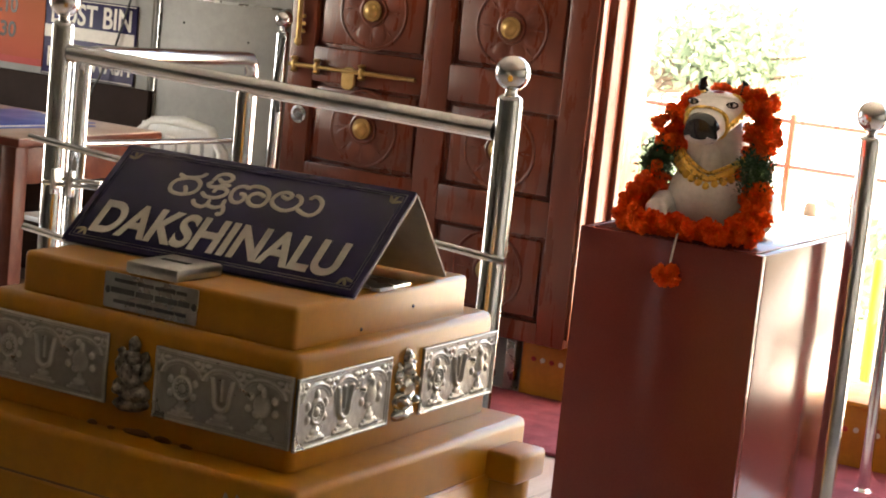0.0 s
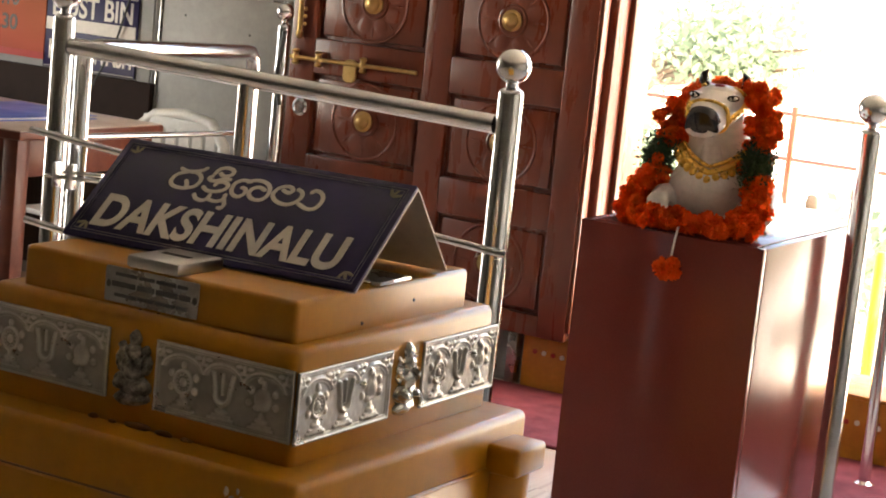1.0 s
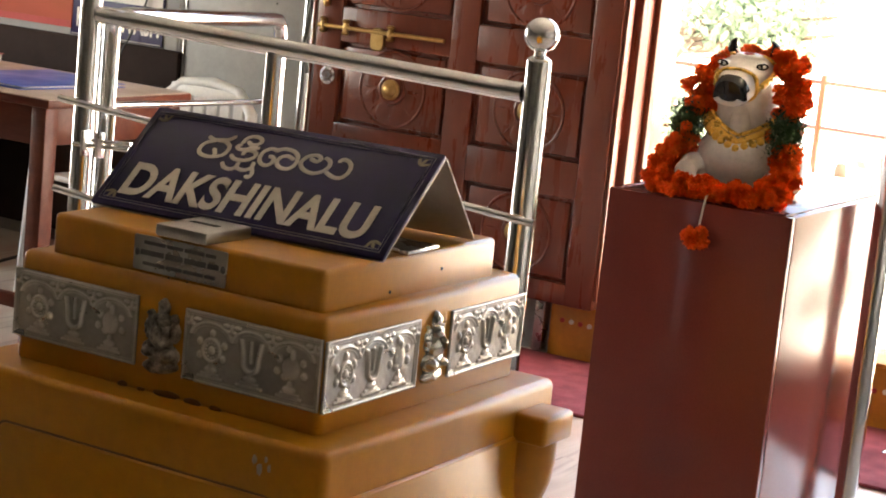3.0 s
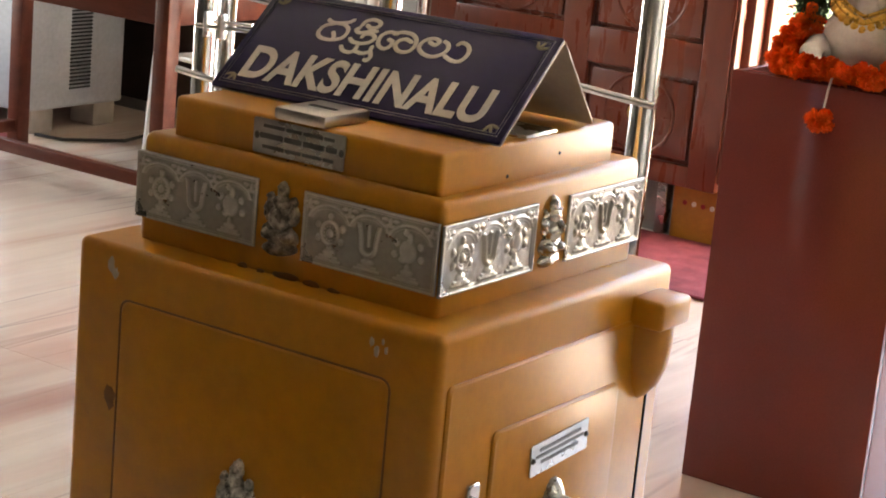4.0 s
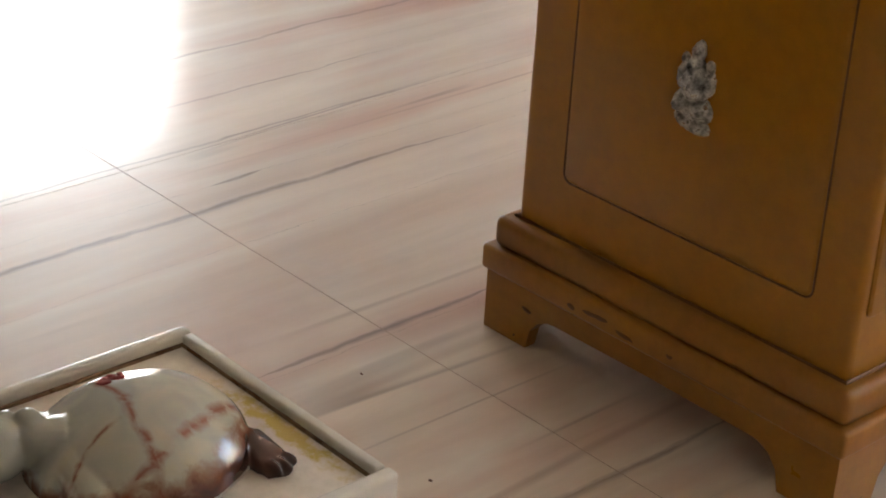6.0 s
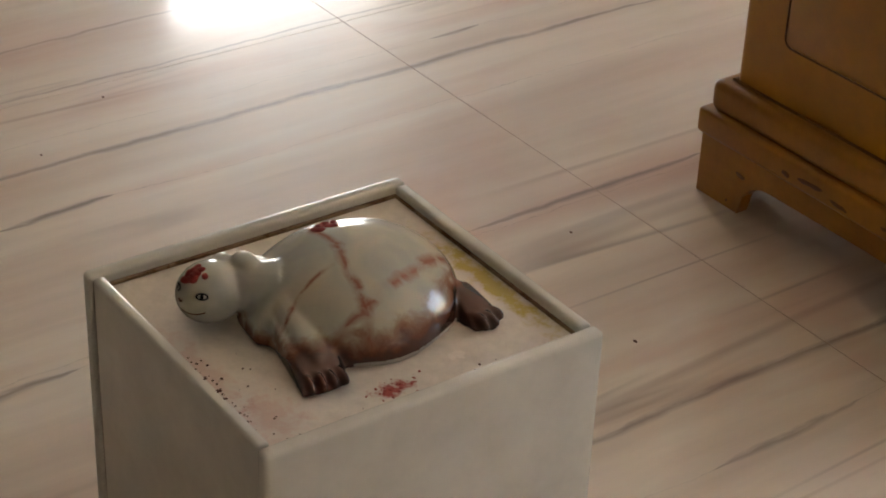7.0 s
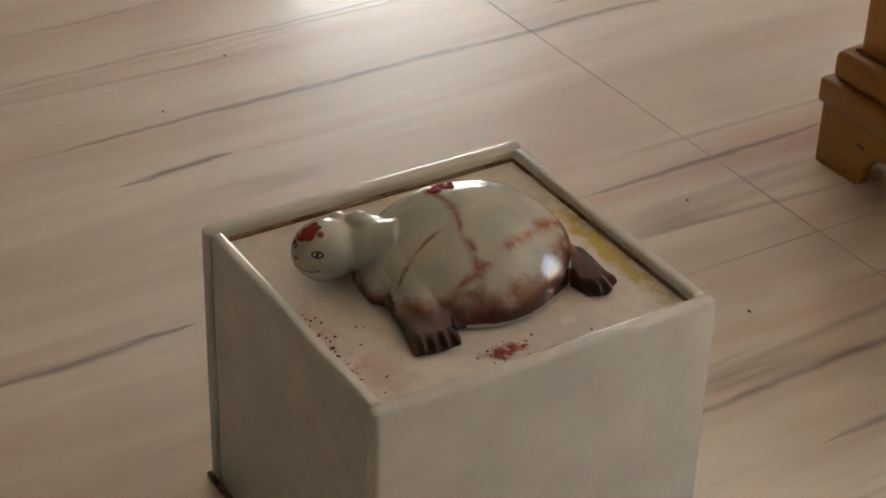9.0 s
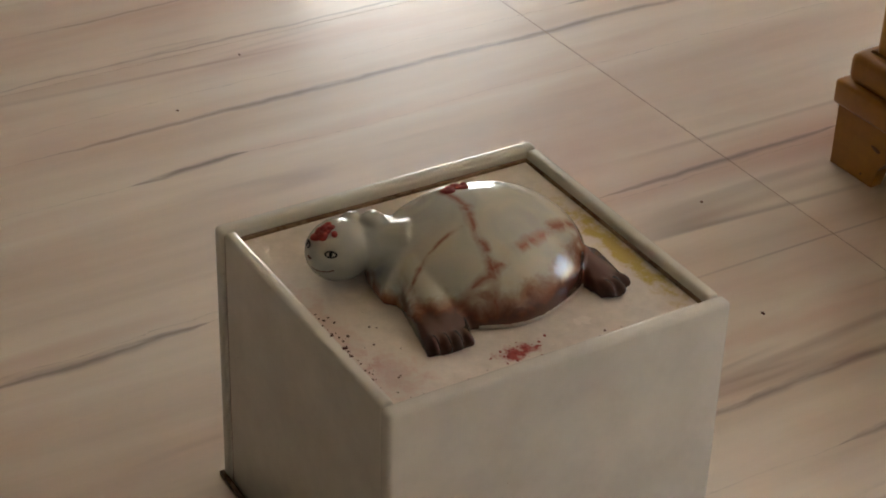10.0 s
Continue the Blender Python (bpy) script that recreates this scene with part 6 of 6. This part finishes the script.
for x, z in ((-0.16, 1.03), (0.12, 0.99)):
    part("screw", ball((x, -0.018, z), 0.004, u=8, v=6), M["dark"], wall_board)
solo("conduit", tube([(-3.175, 3.69, 0.02), (-3.175, 3.69, 2.98)], 0.005, 8), M["white_wall"], "white painted pipe running up the wall", "pipe")
solo("cable", tube([(-3.25, 3.685, 1.5), (-3.27, 3.684, 1.1), (-3.33, 3.68, 0.9), (-3.42, 3.652, 0.7), (-3.48, 3.65, 0.45)], 0.004, 6), M["cable"], "thin black cable hanging on the wall", "cable")


# ---- outside the doorway ----
parapet = thing("parapet", (0, 0, 0), "cream courtyard parapet with a thin iron rail", "wall", kind="structure")
part("wall", box(-9, 4, 7.6, 7.8, -0.14, 0.22), M["outer_wall"], parapet, smooth=False)
for k in range(14):
    part("rail_post", tube([(-8.5 + 0.9 * k, 7.7, 0.2), (-8.5 + 0.9 * k, 7.7, 0.72)], 0.018, 8), M["teak"], parapet)
for z in (0.45, 0.68):
    part("rail_bar", tube([(-9, 7.7, z), (4, 7.7, z)], 0.012, 8), M["teak"], parapet)
for x, y, h in ((-0.93, 5.25, 0.52), (-0.80, 5.25, 0.40)):
    pole = thing("painted_pole", (x, y, -0.14), "short orange and yellow painted pole in the courtyard", "pole", "painted poles")
    part("shaft", lathe([(0.03, 0), (0.028, 0.04), (0.022, 0.05), (0.022, h), (0.016, h + 0.02), (0, h + 0.024)], sides=16), M["orange_cloth"], pole)
solo("stone", lathe([(0.032, 0), (0.034, 0.03), (0.024, 0.065), (0, 0.075)], sides=14), M["bark"], "small rounded stone on the parapet", "stone", place=pose(-2.05, 7.7, 0.22))


def leaf_cloud(seed, clumps, per, spread, leaf, centre):
    """Many single leaves gathered in uneven clumps."""
    r = random.Random(seed)
    verts, faces = [], []
    for c in range(clumps):
        d = Vector((r.gauss(0, 1), r.gauss(0, 1), r.gauss(0, 1))).normalized() * r.uniform(0.35, 1.0)
        cc = Vector(centre) + Vector((d.x * spread[0], d.y * spread[1], d.z * spread[2]))
        for k in range(per):
            p = cc + Vector((r.gauss(0, 0.17), r.gauss(0, 0.17), r.gauss(0, 0.13)))
            n = Vector((r.gauss(0, 1), r.gauss(0, 1), r.gauss(0, 1))).normalized()
            t = n.orthogonal().normalized()
            s = leaf * r.uniform(0.6, 1.3)
            i = len(verts)
            verts += [p - n * s, p + t * s * 0.42, p + n * s, p - t * s * 0.42]
            faces.append((i, i + 1, i + 2, i + 3))
    me = bpy.data.meshes.new("crown")
    me.from_pydata(verts, [], faces)
    me.materials.append(M["tree_leaf"])
    return me


def tree(x, y, height, seed, spread, lean):
    r = random.Random(seed)
    t = thing("tree", (x, y, -0.14), "green leafy courtyard tree in bright sun", "tree", "courtyard trees")
    part("trunk", tube([(0, 0, 0), (0.05, 0.02, height * 0.3), (lean * 0.3, 0.05, height * 0.6), (lean * 0.8, 0, height)], [0.13, 0.10, 0.075, 0.03], 12), M["bark"], t)
    for k in range(6):
        a, z = r.uniform(0, 6.28), height * r.uniform(0.45, 0.8)
        e = Vector((lean + math.cos(a) * spread[0] * 0.7, math.sin(a) * spread[1] * 0.7, z + spread[2] * 0.5))
        part("limb", tube([(lean * 0.3, 0.05, height * 0.6), e * 0.5 + Vector((lean * 0.2, 0, z * 0.5)), e], [0.05, 0.03, 0.01], 8), M["bark"], t)
    crown = new("crown", leaf_cloud(seed, 34, 75, spread, 0.05, (lean, 0, height)))
    crown.parent = t
    return t


tree(-5.30, 11.5, 1.02, 3, (0.78, 0.7, 0.50), 1.25)
tree(-8.2, 14.5, 2.6, 5, (1.6, 1.4, 1.2), 0.6)
bush = thing("bush", (-2.95, 7.35, -0.14), "small green bush below the parapet", "bush")
part("stem", tube([(0, 0, 0), (0.01, 0, 0.5)], 0.02, 8), M["bark"], bush)
crown = new("crown", leaf_cloud(8, 7, 60, (0.12, 0.1, 0.2), 0.05, (0, 0, 0.5)))
crown.parent = bush
plant = thing("potted_plant", (-1.05, 5.9, -0.14), "green potted plant in the courtyard", "plant")
part("pot", lathe([(0.09, 0), (0.12, 0.18), (0.13, 0.2), (0.11, 0.2), (0, 0.17)], sides=18), M["brick"], plant)
crown = new("crown", leaf_cloud(9, 8, 60, (0.1, 0.1, 0.16), 0.045, (0, 0, 0.42)))
crown.parent = plant

# ---- floor slabs, last ----
SLX, SLY, Y0 = 1.90, 1.40, -0.153
slab_mesh = mesh_of("slab", box(-SLX / 2 + 0.0006, SLX / 2 - 0.0006, -SLY / 2 + 0.0009, SLY / 2 - 0.0009, -0.0115, 0, 0.0003, 1), M["marble"])
for i in range(-4, 4):
    for j in range(-9, 4):
        cx, cy = -1.345 + SLX * i + SLX / 2, Y0 + SLY * j + SLY / 2
        if -6.3 < cx < 4.4 and -11.0 < cy < 3.7:
            s = new("slab", slab_mesh)
            s.parent, s.matrix_basis = floor, pose(cx, cy, 0)
speck = bmesh.new()
for x, y, s in ((-0.345, -0.36, 0.004), (-1.18, -0.78, 0.003), (-0.60, -0.26, 0.003), (-1.30, -0.62, 0.003), (-2.1, 0.55, 0.004)):
    ball((x, y, 0.001), (s, s * 0.6, 0.001), speck, u=7, v=4)
tagged(solo("floor_crumbs", speck, M["dirt"], "dark crumbs scattered on the marble floor", "crumbs"), kind="stuff")
